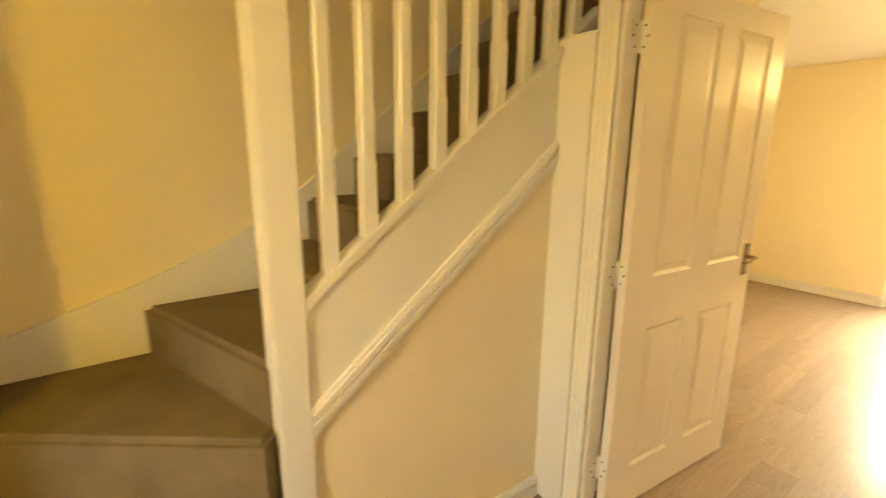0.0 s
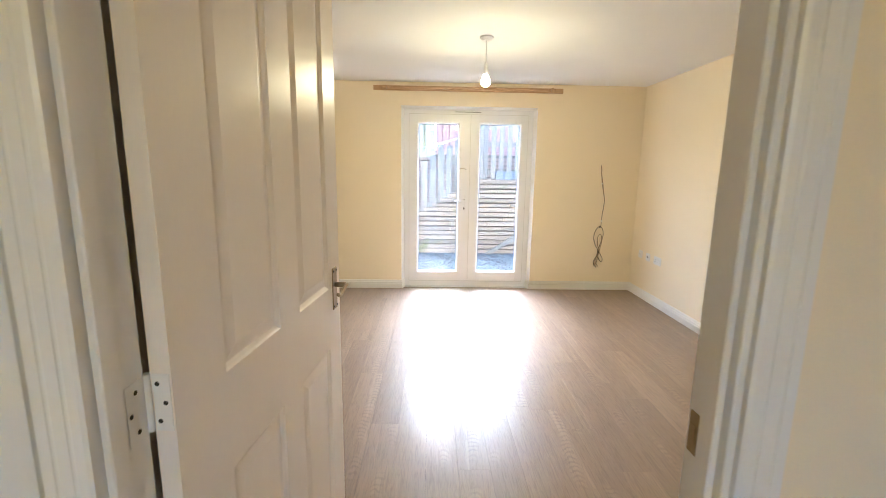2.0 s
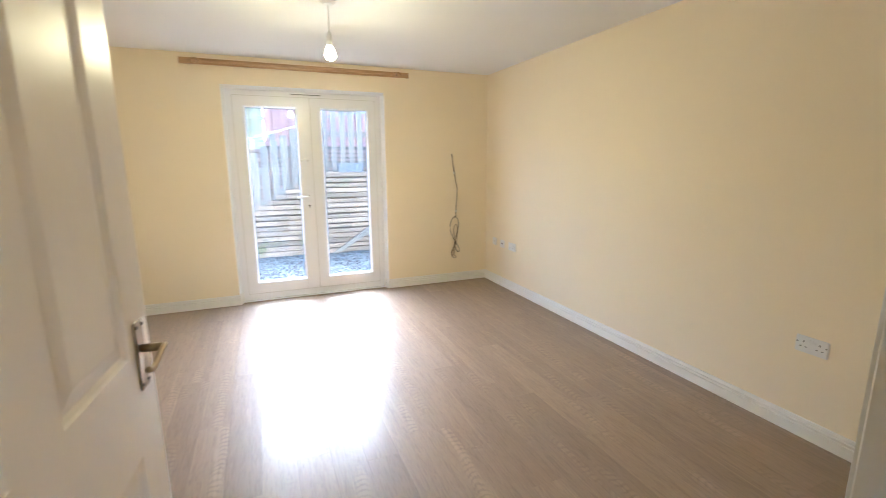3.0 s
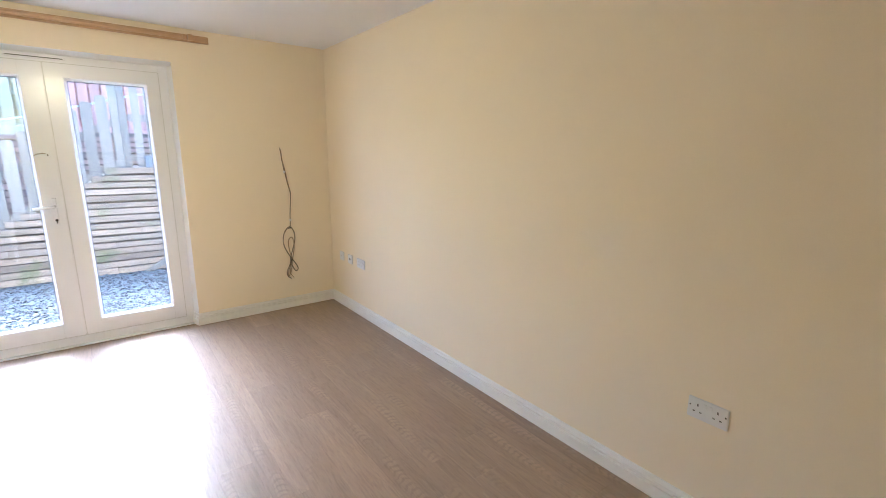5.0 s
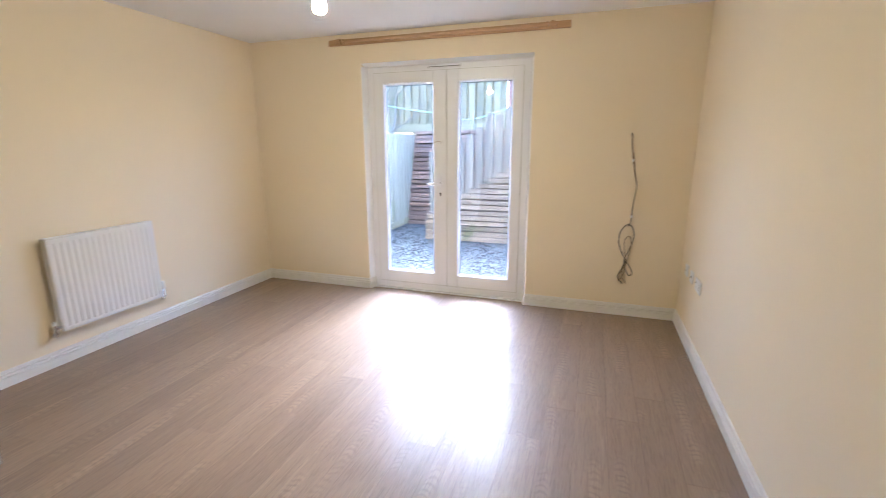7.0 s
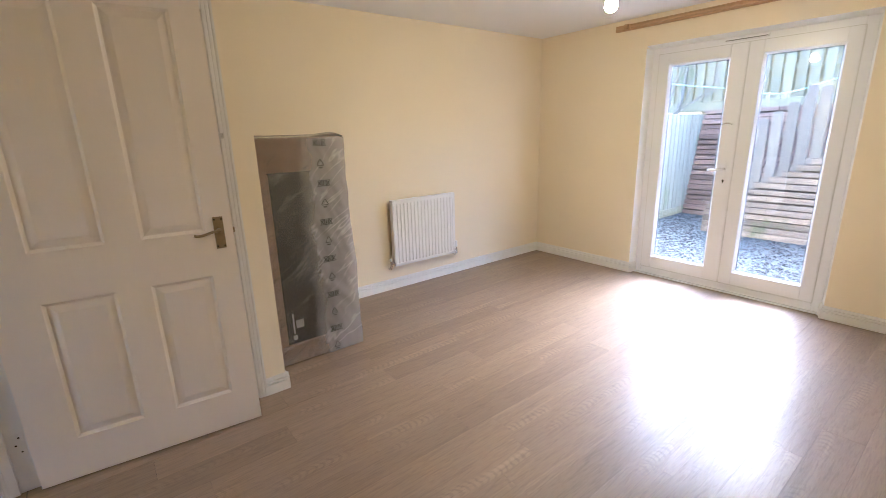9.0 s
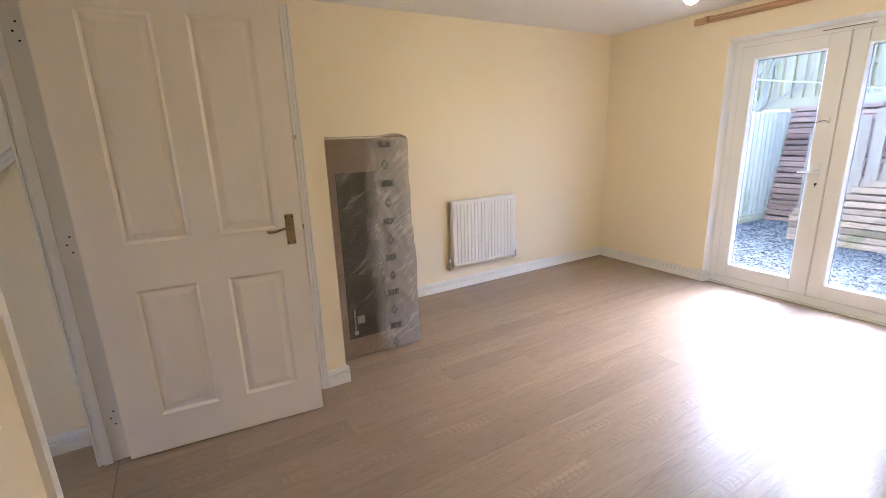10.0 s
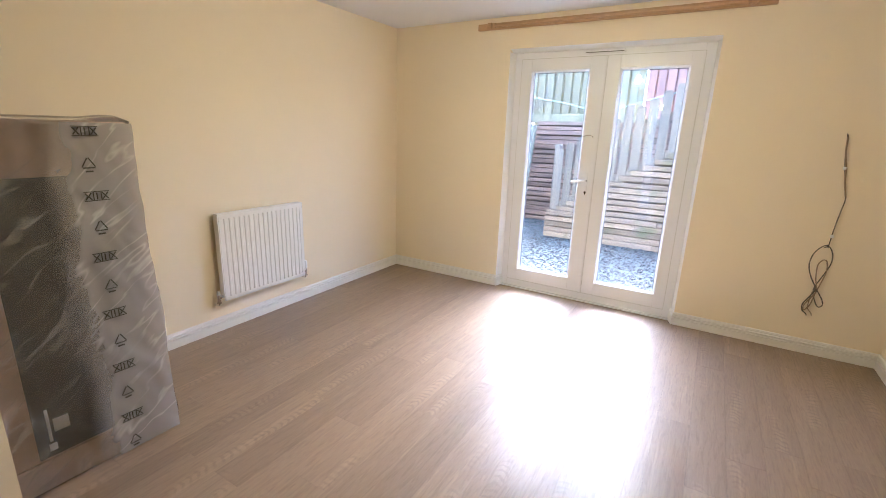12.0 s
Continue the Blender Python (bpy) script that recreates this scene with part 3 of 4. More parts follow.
structure("trim", b, GLOSS, "white fluted cupboard door architrave", "architrave")
# cupboard door lining
b = bmesh.new()
box(b, NIB - .078, NIB - .001, -3.602, -3.5905, 0, 1.985)
box(b, NIB - .078, NIB - .001, -4.2195, -4.207, 0, 1.985)
structure("trim", b, GLOSS, "white painted lining of the cupboard door", "door lining")
hook = thing("door_hook", (NIB + .012, -3.585, 1.44), "small steel hook on the cupboard architrave", "hook")
part("plate", box(bmesh.new(), 0, .004, -.012, .012, -.012, .012, 0.001), STEEL, hook)
tube("hook", [(.003, 0, 0), (.018, 0, 0), (.030, 0, -.002), (.042, 0, .003), (.046, 0, .014)], .0026, STEEL, hook)

# garden doors
gd = thing("door_3", ((OX0 + OX1) / 2, 0.0, 0), "closed white plastic glazed double garden doors", "double door", kind="structure")
CX = (OX0 + OX1) / 2
W = (OX1 - OX0) / 2
FY0, FY1 = 0.078, 0.148
b = bmesh.new()
box(b, -W, -W + .062, FY0, FY1, -0.02, OTOP, 0.004, 2)
box(b, W - .062, W, FY0, FY1, -0.02, OTOP, 0.004, 2)
box(b, -W + .062, W - .062, FY0, FY1, OTOP - .058, OTOP, 0.004, 2)
box(b, -W + .062, W - .062, FY0 - .004, FY1, -0.02, 0.072, 0.004, 2)
part("door_frame", b, UPVC, gd)
b = bmesh.new()
box(b, -W, W, FY0 - .030, FY0 + .0, -0.02, 0.012, 0.004)
part("threshold", b, UPVC, gd)
b = bmesh.new()
box(b, -.165, .145, FY0 - .014, FY0, OTOP - .036, OTOP - .008, 0.004, 2)
vent = part("trickle_vent", b, UPVC, gd, "white slotted trickle vent")
b = bmesh.new()
box(b, -.155, .135, FY0 - .0155, FY0 - .013, OTOP - .030, OTOP - .024)
part("slot", b, GASKET, vent)
for name, l0, l1, g0, g1 in (("left", -2.682, -1.978, -2.587, -2.102), ("right", -1.974, -1.311, -1.874, -1.392)):
    l0, l1, g0, g1 = (v - CX for v in (l0, l1, g0, g1))
    z0, z1, q0, q1 = 0.078, 2.034, 0.188, 1.942
    y0, y1 = 0.066, 0.138
    b = bmesh.new()
    box(b, l0, g0, y0, y1, z0, z1, 0.004, 2)
    box(b, g1, l1, y0, y1, z0, z1, 0.004, 2)
    box(b, g0 - .002, g1 + .002, y0, y1, z0, q0, 0.004, 2)
    box(b, g0 - .002, g1 + .002, y0, y1, q1, z1, 0.004, 2)
    lf = part("door_leaf", b, UPVC, gd)
    b = bmesh.new()
    for u0, u1, v0, v1 in ((l0 - .004, l0 + .002, z0, z1), (l1 - .002, l1 + .004, z0, z1), (l0, l1, z1 - .002, z1 + .005), (l0, l1, z0 - .005, z0 + .002)):
        box(b, u0, u1, y0 + .006, y0 + .03, v0, v1)
    part("outer_seal", b, PALESEAL, lf)
    b = bmesh.new()
    e = 0.016
    for ya, yb, sgn in ((y0 + .004, 0.098, 1),):
        outs = [(0, 0.072), (0, 0.096), (e, 0.096), (e, 0.090)]
        prism(b, [(g0 - .001 + u, v) for u, v in outs], "z", q0, q1)
        prism(b, [(g1 + .001 - u, v) for u, v in outs], "z", q0, q1)
        prism(b, [(v, q0 - .001 + u) for u, v in outs], "x", g0, g1)
        prism(b, [(v, q1 + .001 - u) for u, v in outs], "x", g0, g1)
    part("glazing_bead", b, UPVC, lf)
    b = bmesh.new()
    for u0, u1, v0, v1 in ((g0 + e, g0 + e + .004, q0 + e, q1 - e), (g1 - e - .004, g1 - e, q0 + e, q1 - e), (g0 + e, g1 - e, q0 + e, q0 + e + .004), (g0 + e, g1 - e, q1 - e - .005, q1 - e)):
        box(b, u0, u1, 0.0965, 0.104, v0, v1)
    part("glass_seal", b, GASKET, lf)
    for yp in (0.106, 0.124):
        pane = part("pane", box(bmesh.new(), g0 - .004, g1 + .004, yp - .002, yp + .002, q0 - .004, q1 + .004), GLASS, lf, "clear double glazing")
        pane.visible_shadow = False
    if name == "left":
        hx = -2.035 - CX
        h = part("handle", box(bmesh.new(), hx - .015, hx + .015, y0 - .010, y0, 0.925, 1.125, 0.005, 3), UPVC, lf, "white lever handle with keyhole")
        tube("lever", [(hx, y0 - .010, 1.062), (hx, y0 - .044, 1.062), (hx - .012, y0 - .052, 1.061), (hx - .05, y0 - .052, 1.056), (hx - .115, y0 - .050, 1.053)], 0.0095, UPVC, h)
        b = bmesh.new()
        rod(b, (hx, y0 - .010, 0.965), (hx, y0 - .013, 0.965), 0.009, 14)
        box(b, hx - .003, hx + .003, y0 - .0125, y0 - .010, 0.942, 0.965)
        part("keyhole", b, DARK, h)
        b = bmesh.new()
        box(b, hx - .012, hx + .022, y0 - .012, y0, 1.405, 1.455, 0.004, 2)
        lk = part("lock", b, UPVC, lf, "small white surface lock with a chrome hook")
        tube("hook", [(hx, y0 - .012, 1.43), (hx - .02, y0 - .02, 1.432), (hx - .05, y0 - .02, 1.424), (hx - .06, y0 - .018, 1.416)], 0.004, CHROME, lk)
        b = bmesh.new()
        box(b, hx + .008, hx + .014, y0 - .0135, y0 - .011, 1.415, 1.425)
        part("screw", b, DARK, lk)

# ---- living room things ----
# white-painted reveal round the garden doors
b = bmesh.new()
prism(b, [(OX0 - SPLAY, 0), (OX0 - .0005, .0775), (OX0 - .0005, .298), (OX0 - SPLAY, .298)], "z", -.019, OTOP)
prism(b, [(OX1 + SPLAY, 0), (OX1 + .0005, .0775), (OX1 + .0005, .298), (OX1 + SPLAY, .298)], "z", -.019, OTOP)
prism(b, [(0, OTOP + SPLAY), (.0775, OTOP + .0005), (.298, OTOP + .0005), (.298, OTOP + SPLAY)], "x", OX0 - SPLAY, OX1 + SPLAY)
structure("trim", b, CEIL, "white painted reveal round the garden doors", "reveal")

# curtain pole on its batten
pole = thing("curtain_pole", (-2.015, 0, 2.298), "varnished pine curtain pole on a pine batten", "curtain pole")
part("batten", box(bmesh.new(), -1.062, 1.062, -.022, 0, -.026, .026, 0.003, 2), PINE, pole)
b = bmesh.new()
rod(b, (-.90, -.062, -.004), (.90, -.062, -.004), 0.0145, 20)
part("rail", b, PINE, pole, smooth=False)
for s in (-1, 1):
    b = bmesh.new()
    rod(b, (s * .93, -.022, 0), (s * .93, -.034, 0), 0.026, 20)
    rod(b, (s * .93, -.034, 0), (s * .93, -.050, 0), 0.014, 16)
    part("bracket", b, PINE, pole)
    b = bmesh.new()
    rod(b, (s * .915, -.062, -.002), (s * .945, -.062, -.002), 0.024, 20)
    rod(b, (s * .945, -.062, -.002), (s * .962, -.062, -.002), 0.020, 20, 0.013)
    rod(b, (s * .88, -.062, -.002), (s * .895, -.062, -.002), 0.020, 20)
    part("finial", b, PINE, pole)

# pendant lamps
def pendant(x, y, glow, label):
    lamp = thing("pendant_lamp", (x, y, TOP), label, "pendant lamp")
    b = bmesh.new()
    rod(b, (0, 0, 0), (0, 0, -.012), 0.050, 28, 0.050)
    rod(b, (0, 0, -.012), (0, 0, -.026), 0.048, 28, 0.030)
    part("ceiling_rose", b, PLASTIC, lamp)
    b = bmesh.new()
    rod(b, (0, 0, -.024), (0, 0, -.185), 0.0032, 8)
    part("flex", b, PLASTIC, lamp)
    b = bmesh.new()
    rod(b, (0, 0, -.18), (0, 0, -.205), 0.009, 16, 0.016)
    rod(b, (0, 0, -.205), (0, 0, -.238), 0.016, 16, 0.017)
    rod(b, (0, 0, -.238), (0, 0, -.262), 0.019, 16, 0.018)
    part("lamp_holder", b, PLASTIC, lamp)
    b = bmesh.new()
    rod(b, (0, 0, -.258), (0, 0, -.292), 0.014, 24, 0.031)
    rod(b, (0, 0, -.292), (0, 0, -.3150), 0.031, 24, 0.0335)
    part("bulb_base", b, BULBNECK, lamp, "warm glowing neck of the bulb")
    b = bmesh.new()
    bmesh.ops.create_uvsphere(b, u_segments=20, v_segments=14, radius=0.0345, matrix=Matrix.Translation((0, 0, -.308)) @ Matrix.Diagonal((1, 1, 1.1, 1)))
    bmesh.ops.delete(b, geom=[v for v in b.verts if v.co.z > -.3095], context="VERTS")
    part("bulb", b, glow, lamp, "lit warm white bulb dome", smooth=True)
    return lamp


pendant(-2.03, -1.765, BULB, "bare lit bulb on a short white ceiling flex")
pendant(-2.30, -7.08, HALLBULB, "bare lit bulb hanging from the hall ceiling")

# radiator
rad = thing("radiator", (XL, -1.705, 0.235), "white ribbed panel radiator under open wall", "radiator")
RW, RH = 0.712, 0.604
b = bmesh.new()
n = 17
front = []
for i in range(n):
    c = -RW / 2 + 0.03 + (RW - 0.06) * (i + 0.5) / n
    h = (RW - 0.06) / n / 2
    front += [(c - h, .080), (c - h * .55, .080), (c - h * .30, .0855), (c + h * .30, .0855), (c + h * .55, .080)]
front.append((RW / 2 - .03, .080))
ring0 = [b.verts.new((d, y, .028)) for y, d in front]
ring1 = [b.verts.new((d, y, RH - .028)) for y, d in front]
for i in range(len(front) - 1):
    b.faces.new((ring0[i], ring0[i + 1], ring1[i + 1], ring1[i]))
part("ribbed_panel", b, RAD, rad)
b = bmesh.new()
for y0, y1, z0, z1 in ((-RW / 2, RW / 2, 0, .03), (-RW / 2, RW / 2, RH - .03, RH), (-RW / 2, -RW / 2 + .032, .03, RH - .03), (RW / 2 - .032, RW / 2, .03, RH - .03)):
    box(b, .066, .0835, y0, y1, z0, z1, 0.004, 2)
box(b, .058, .070, -RW / 2 + .01, RW / 2 - .01, .01, RH - .01)
part("body", b, RAD, rad)
b = bmesh.new()
box(b, .034, .082, -RW / 2 - .003, RW / 2 + .003, RH - .001, RH + .007, 0.002)
for y in (-RW / 2 - .003, RW / 2):
    box(b, .034, .080, y, y + .003, .04, RH)
part("grille", b, RAD, rad)
for y in (-.22, .22):
    part("wall_bracket", box(bmesh.new(), 0, .058, y - .02, y + .02, .08, RH - .08, 0.002), STEEL, rad)
b = bmesh.new()
for k in range(26):
    y = -RW / 2 + .025 + k * (RW - .05) / 25
    box(b, .036, .060, y - .001, y + .001, .03, RH - .02)
part("fin", b, RAD, rad)
for s, tall in ((-1, False), (1, True)):
    b = bmesh.new()
    y = s * (RW / 2 + .03)
    rod(b, (.052, s * (RW / 2 - .005), .028), (.052, y, .028), 0.011, 14)
    rod(b, (.052, y, -.010), (.052, y, .050), 0.013, 14)
    rod(b, (.052, y, -.012), (.052, y, -.002), 0.017, 6)
    rod(b, (.052, y - s * .016, .028), (.052, y - s * .006, .028), 0.016, 6)
    vv = part("valve", b, CHROME, rad, "chrome radiator valve")
    b = bmesh.new()
    if tall:
        rod(b, (.052, y, .05), (.052, y, .115), 0.0155, 18, 0.0135)
        for k in range(4):
            rod(b, (.052, y, .058 + k * .014), (.052, y, .062 + k * .014), 0.0175, 18)
        part("thermostat_head", b, PLASTIC, vv)
    else:
        rod(b, (.052, y, .05), (.052, y, .072), 0.012, 14, 0.010)
        part("cap", b, PLASTIC, vv)
    tube("pipe", [(.052, y, -.010), (.048, y, -.024), (.036, y, -.030), (.006, y, -.031)], 0.0075, CHROME, rad)

# sockets on the east wall
def socket(y, z, w, label, kind):
    s = thing("wall_socket", (XR, y, z), label, "socket", group="wall sockets")
    p = part("plate", box(bmesh.new(), -.009, 0, -w / 2, w / 2, -.043, .043, 0.003, 2), PLASTIC, s)
    b = bmesh.new()
    if kind == "double":
        for u0, u1, v0, v1 in [h for c in (-.036, .036) for h in ((c - .0022, c + .0022, .010, .020), (c - .016, c - .008, -.014, -.010), (c + .008, c + .016, -.014, -.010))] + [(-.066, -.061, .006, .012), (.061, .066, .006, .012)]:
            part("pin_hole", box(bmesh.new(), -.0098, -.0088, u0, u1, v0, v1), DARK, p)
        for c in (-.010, .010):
            part("switch", box(bmesh.new(), -.0125, -.008, c - .007, c + .007, .012, .030, 0.0015), PLASTIC, p)
    elif kind == "aerial":
        rod(b, (-.009, 0, 0), (-.013, 0, 0), 0.006, 14)
        part("aerial_jack", b, CHROME, p)
        b = bmesh.new()
        rod(b, (-.013, 0, 0), (-.0135, 0, 0), 0.003, 10)
        part("jack_hole", b, DARK, p)
    else:
        box(b, -.0102, -.0088, -.010, .010, -.008, .010, 0.0005)
        part("jack", b, DARK, p)
    return s


socket(-3.508, 0.487, 0.146, "white double mains socket low on the cream wall", "double")
socket(-0.625, 0.487, 0.146, "white double mains socket beside the aerial plates", "double")
socket(-0.415, 0.489, 0.086, "small white telephone plate low on the wall", "phone")
socket(-0.238, 0.491, 0.086, "small white aerial plate near the corner", "aerial")

# hanging aerial cables on the north wall
def gather(points):
    """The coil below its tie hangs short."""
    return [(x, y, z if z > -1.0 else -1.0 + (z + 1.0) * .76) for x, y, z in points]


wires = thing("hanging_cable", (-0.42, 0, 1.48), "bundle of black and tan cables hanging from the wall", "cable")
tube("black_cable", [(-.033, .004, .010), (-.033, -.008, .002), (-.026, -.010, -.06), (-.018, -.010, -.13), (-.004, -.010, -.21), (.018, -.010, -.31), (.036, -.010, -.385), (.030, -.012, -.47), (.020, -.012, -.58), (.014, -.012, -.72)], 0.0031, BLACKWIRE, wires)
tube("grey_cable", [(-.030, .004, .0), (-.028, -.012, -.02), (-.022, -.014, -.10), (.000, -.014, -.20), (.010, -.016, -.28), (.034, -.014, -.38)], 0.0050, TANWIRE, wires)
tube("looped_cable", gather([(.014, -.012, -.70), (-.018, -.016, -.715), (-.052, -.018, -.77), (-.060, -.018, -.85), (-.034, -.020, -.93), (.010, -.026, -1.01), (.052, -.022, -1.10), (.060, -.020, -1.15), (.036, -.020, -1.165), (.004, -.022, -1.08), (-.006, -.026, -1.0), (.020, -.020, -.92), (.048, -.016, -.83), (.046, -.014, -.76), (.020, -.014, -.71), (-.006, -.016, -.72)]), 0.0036, BLACKWIRE, wires)
tube("inner_loop", gather([(.006, -.020, -.80), (-.016, -.022, -.84), (-.010, -.026, -.93), (.008, -.030, -1.02), (-.012, -.026, -1.10), (-.036, -.022, -1.17), (-.030, -.020, -1.22), (-.004, -.020, -1.16), (.006, -.024, -1.06), (.020, -.026, -.97), (.036, -.022, -.88), (.026, -.020, -.81), (.006, -.020, -.80)]), 0.0036, TANWIRE, wires)
tube("cable_tail", gather([(.004, -.026, -1.02), (-.022, -.022, -1.10), (-.044, -.018, -1.17), (-.036, -.018, -1.225), (-.014, -.016, -1.25), (-.008, -.014, -1.268)]), 0.0036, BLACKWIRE, wires)
tube("loose_end", gather([(-.010, -.024, -1.04), (-.014, -.020, -1.14), (-.010, -.018, -1.20), (.012, -.014, -1.235), (.020, -.014, -1.262)]), 0.0030, TANWIRE, wires)
b = bmesh.new()
rod(b, (.006, -.034, -1.012), (.006, -.014, -1.012), 0.010, 12)
part("cable_tie", b, BLACKWIRE, wires)
for x, z in ((-.006, -.20), (.020, -.64)):
    part("clip", box(bmesh.new(), x - .009, x + .009, -.019, 0, z - .010, z + .010, 0.003), PLASTIC, wires, "small white cable clip")

# wrapped appliance in the recess
PW, PH, PD = 0.56, 1.42, 0.52
pk = thing("wrapped_appliance", (-3.185, -3.118, 0), "tall dark appliance in brown card edges and clear polythene", "packaged appliance")
b = bmesh.new()
box(b, -PD, -.012, -PW / 2 + .012, PW / 2 - .012, .012, PH - .012, 0.01, 2)
part("cabinet", b, PANEL, pk, "charcoal appliance body")
for nm, y0, y1, z0, z1 in (("card_top", -PW / 2, PW / 2, PH - .198, PH), ("card_base", -PW / 2, PW / 2, 0.0, .135), ("card_edge", -PW / 2, -PW / 2 + .085, .135, PH - .198), ("card_edge", PW / 2 - .03, PW / 2, .135, PH - .198)):
    b = bmesh.new()
    box(b, -PD - .008, 0, y0, y1, z0, z1, 0.006, 2)
    part(nm, b, CARD, pk, "brown corrugated card packing")
b = bmesh.new()
box(b, -.012, -.006, -PW / 2 + .085, PW / 2 - .03, .135, PH - .198, 0.002)
part("dark_panel", b, PANEL, pk)
b = bmesh.new()
box(b, -.006, -.004, -.135, -.085, .235, .29), box(b, -.006, -.004, -.155, -.145, .20, .34), box(b, -.006, -.004, -.16, -.135, .16, .19)
part("sticker", b, PLASTIC, pk, "torn white sticker on the dark panel")


def film(y0, y1, z0, z1, x, amp, seed, wrap):
    """A creased polythene sheet over the front, folded back at its sides."""
    bm = bmesh.new()
    nu, nv = 46, 90
    rows = []
    for j in range(nv + 1):
        z = z0 + (z1 - z0) * j / nv
        row = []
        for i in range(nu + 1):
            y = y0 + (y1 - y0) * i / nu
            f = noise.noise(Vector((y * 7 + z * 4 + seed, z * 2.2 - y * 2, seed))) * amp + noise.noise(Vector((y * 22 + z * 13, z * 5 - y * 6, seed + 4))) * amp * .45
            bulge = (.020 * math.exp(-((z - .62) / .25) ** 2) + .030 * math.exp(-(z / .35) ** 2)) * (i / nu) ** 4
            f += (.7 - abs(noise.noise(Vector((y * 9 + z * 6, z * 4 - y * 5, seed + 8))))) * amp * .8
            if not wrap:
                y += (1 - i / nu) * (.010 * noise.noise(Vector((z * 2.1, seed, 1))) + .003 * noise.noise(Vector((z * 13, seed, 2))))
            row.append(bm.verts.new((x + abs(f) + .002, y + bulge + (f * .5 if i == nu else 0), z)))
        if wrap:
            f = .006 * noise.noise(Vector((seed, z * 9, 2)))
            row.append(bm.verts.new((x - .10, y1 + .004 + f + .018 * math.exp(-((z - .62) / .25) ** 2) + .026 * math.exp(-(z / .35) ** 2), z)))
            row.append(bm.verts.new((x - PD, y1 + .004, z)))
        rows.append(row)
    if wrap:
        back = []
        for i, v in enumerate(rows[-1]):
            back.append(bm.verts.new((x - .10 - .03 * abs(noise.noise(Vector((i * .3, 1, seed)))), v.co.y, z1 + .012 + .016 * max(0, noise.noise(Vector((v.co.y * 6, 3, seed)))))))
        rows.append(back)
        rows.append([bm.verts.new((x - PD, v.co.y, z1 + .004)) for v in back])
    for a, c in zip(rows, rows[1:]):
        for i in range(len(a) - 1):
            bm.faces.new((a[i], a[i + 1], c[i + 1], c[i]))
    return bm


part("polythene_wrap", film(-PW / 2 - .004, PW / 2 + .004, .004, PH + .004, .001, .012, 3.0, True), FILM, pk, "clear creased polythene wrap", smooth=True)
part("polythene_fold", film(-.110, PW / 2 + .002, .006, PH - .004, .016, .010, 9.0, False), MILKY, pk, "milky doubled polythene", smooth=True)
for k in range(12):
    zc = PH - .035 - k * .121
    yc = .12 + .012 * noise.noise(Vector((k * 1.7, 0, 0)))
    b = bmesh.new()
    if k % 2:
        r = .027
        pts = [(yc + r * math.sin(a), zc + r * math.cos(a)) for a in (0, math.tau / 3, 2 * math.tau / 3)]
        for (u0, v0), (u1, v1) in zip(pts, pts[1:] + pts[:1]):
            rod(b, (.030, u0 * .93 + u1 * .07, v0 * .93 + v1 * .07), (.030, u0 * .10 + u1 * .90, v0 * .10 + v1 * .90), .0022, 4)
        box(b, .0285, .0305, yc - .012, yc + .012, zc - .030, zc - .024)
    else:
        for u in (-.028, .028):
            for d in (-1, 1):
                rod(b, (.030, yc + u - .010, zc - .013 * d), (.030, yc + u + .010, zc + .013 * d), .0022, 4)
        rod(b, (.030, yc, zc - .013), (.030, yc, zc + .013), .0022, 4)
        for v in (-.017, .017):
            box(b, .0285, .0305, yc - .042, yc + .042, zc + v - .0015, zc + v + .0015)
        box(b, .0285, .0305, yc - .013, yc - .010, zc - .017, zc + .017)
        box(b, .0285, .0305, yc + .013, yc + .016, zc - .017, zc + .017)
    part("printed_mark", b, INK, pk, "black recycling mark printed on the wrap")

# ---- stairs ----
st = thing("staircase", (SX, -5.645, 0), "white balustered staircase with brown carpet and winders", "staircase", kind="structure")
RISE = 0.183
OY = -5.645


def step(outline, n, drop):
    """A carpeted step: tread outline in plan, its top at the n-th rise, with a rounded nose."""
    bm = bmesh.new()
    prism(bm, [(x - SX, y - OY) for x, y in outline], "z", n * RISE - drop, n * RISE)
    top = [e for e in bm.edges if all(abs(v.co.z - n * RISE) < 1e-4 for v in e.verts)]
    bmesh.ops.bevel(bm, geom=top, offset=0.018, segments=3, affect="EDGES")
    return part("step", bm, CARPET, st, smooth=False)


yb = -6.615
step([(-2.62, yb), (-2.62, -5.70), (SX - .02, -5.70), (SX - .02, yb)], 1, RISE)
step([(-2.86, yb), (-2.86, -5.70), (SX - .02, -5.70), (SX - .02, yb)], 2, 2 * RISE)
step([(-3.10, yb), (-3.08, -5.70), (SW, -5.70), (SW, yb)], 3, 3 * RISE)
step([(-3.085, -5.735), (-3.16, -5.66), (SW + .01, -5.66), (SW + .01, yb + .01), (-3.745, yb + .01)], 4, 2 * RISE)
step([(-3.15, -5.700), (SW + .02, -5.935), (SW + .02, -5.50), (-3.13, -5.50)], 5, 2 * RISE)
GO = 0.2255
for k in range(6, 14):
    y0 = -5.53 + (k - 6) * GO
    step([(-3.125, y0), (SW + .02, y0), (SW + .02, y0 + GO + .03), (-3.125, y0 + GO + .03)], k, 2 * RISE)

SL = 0.772                      # pitch of the string
def lz(y, base):
    return base + SL * (y + 5.58)


def band(name, y0, y1, lo, hi, x0, x1, mat, label=""):
    b = bmesh.new()
    prism(b, [(y0 - OY, lz(y0, lo)), (y1 - OY, lz(y1, lo)), (y1 - OY, lz(y1, hi)), (y0 - OY, lz(y0, hi))], "x", x0 - SX, x1 - SX)
    return part(name, b, mat, st, label)


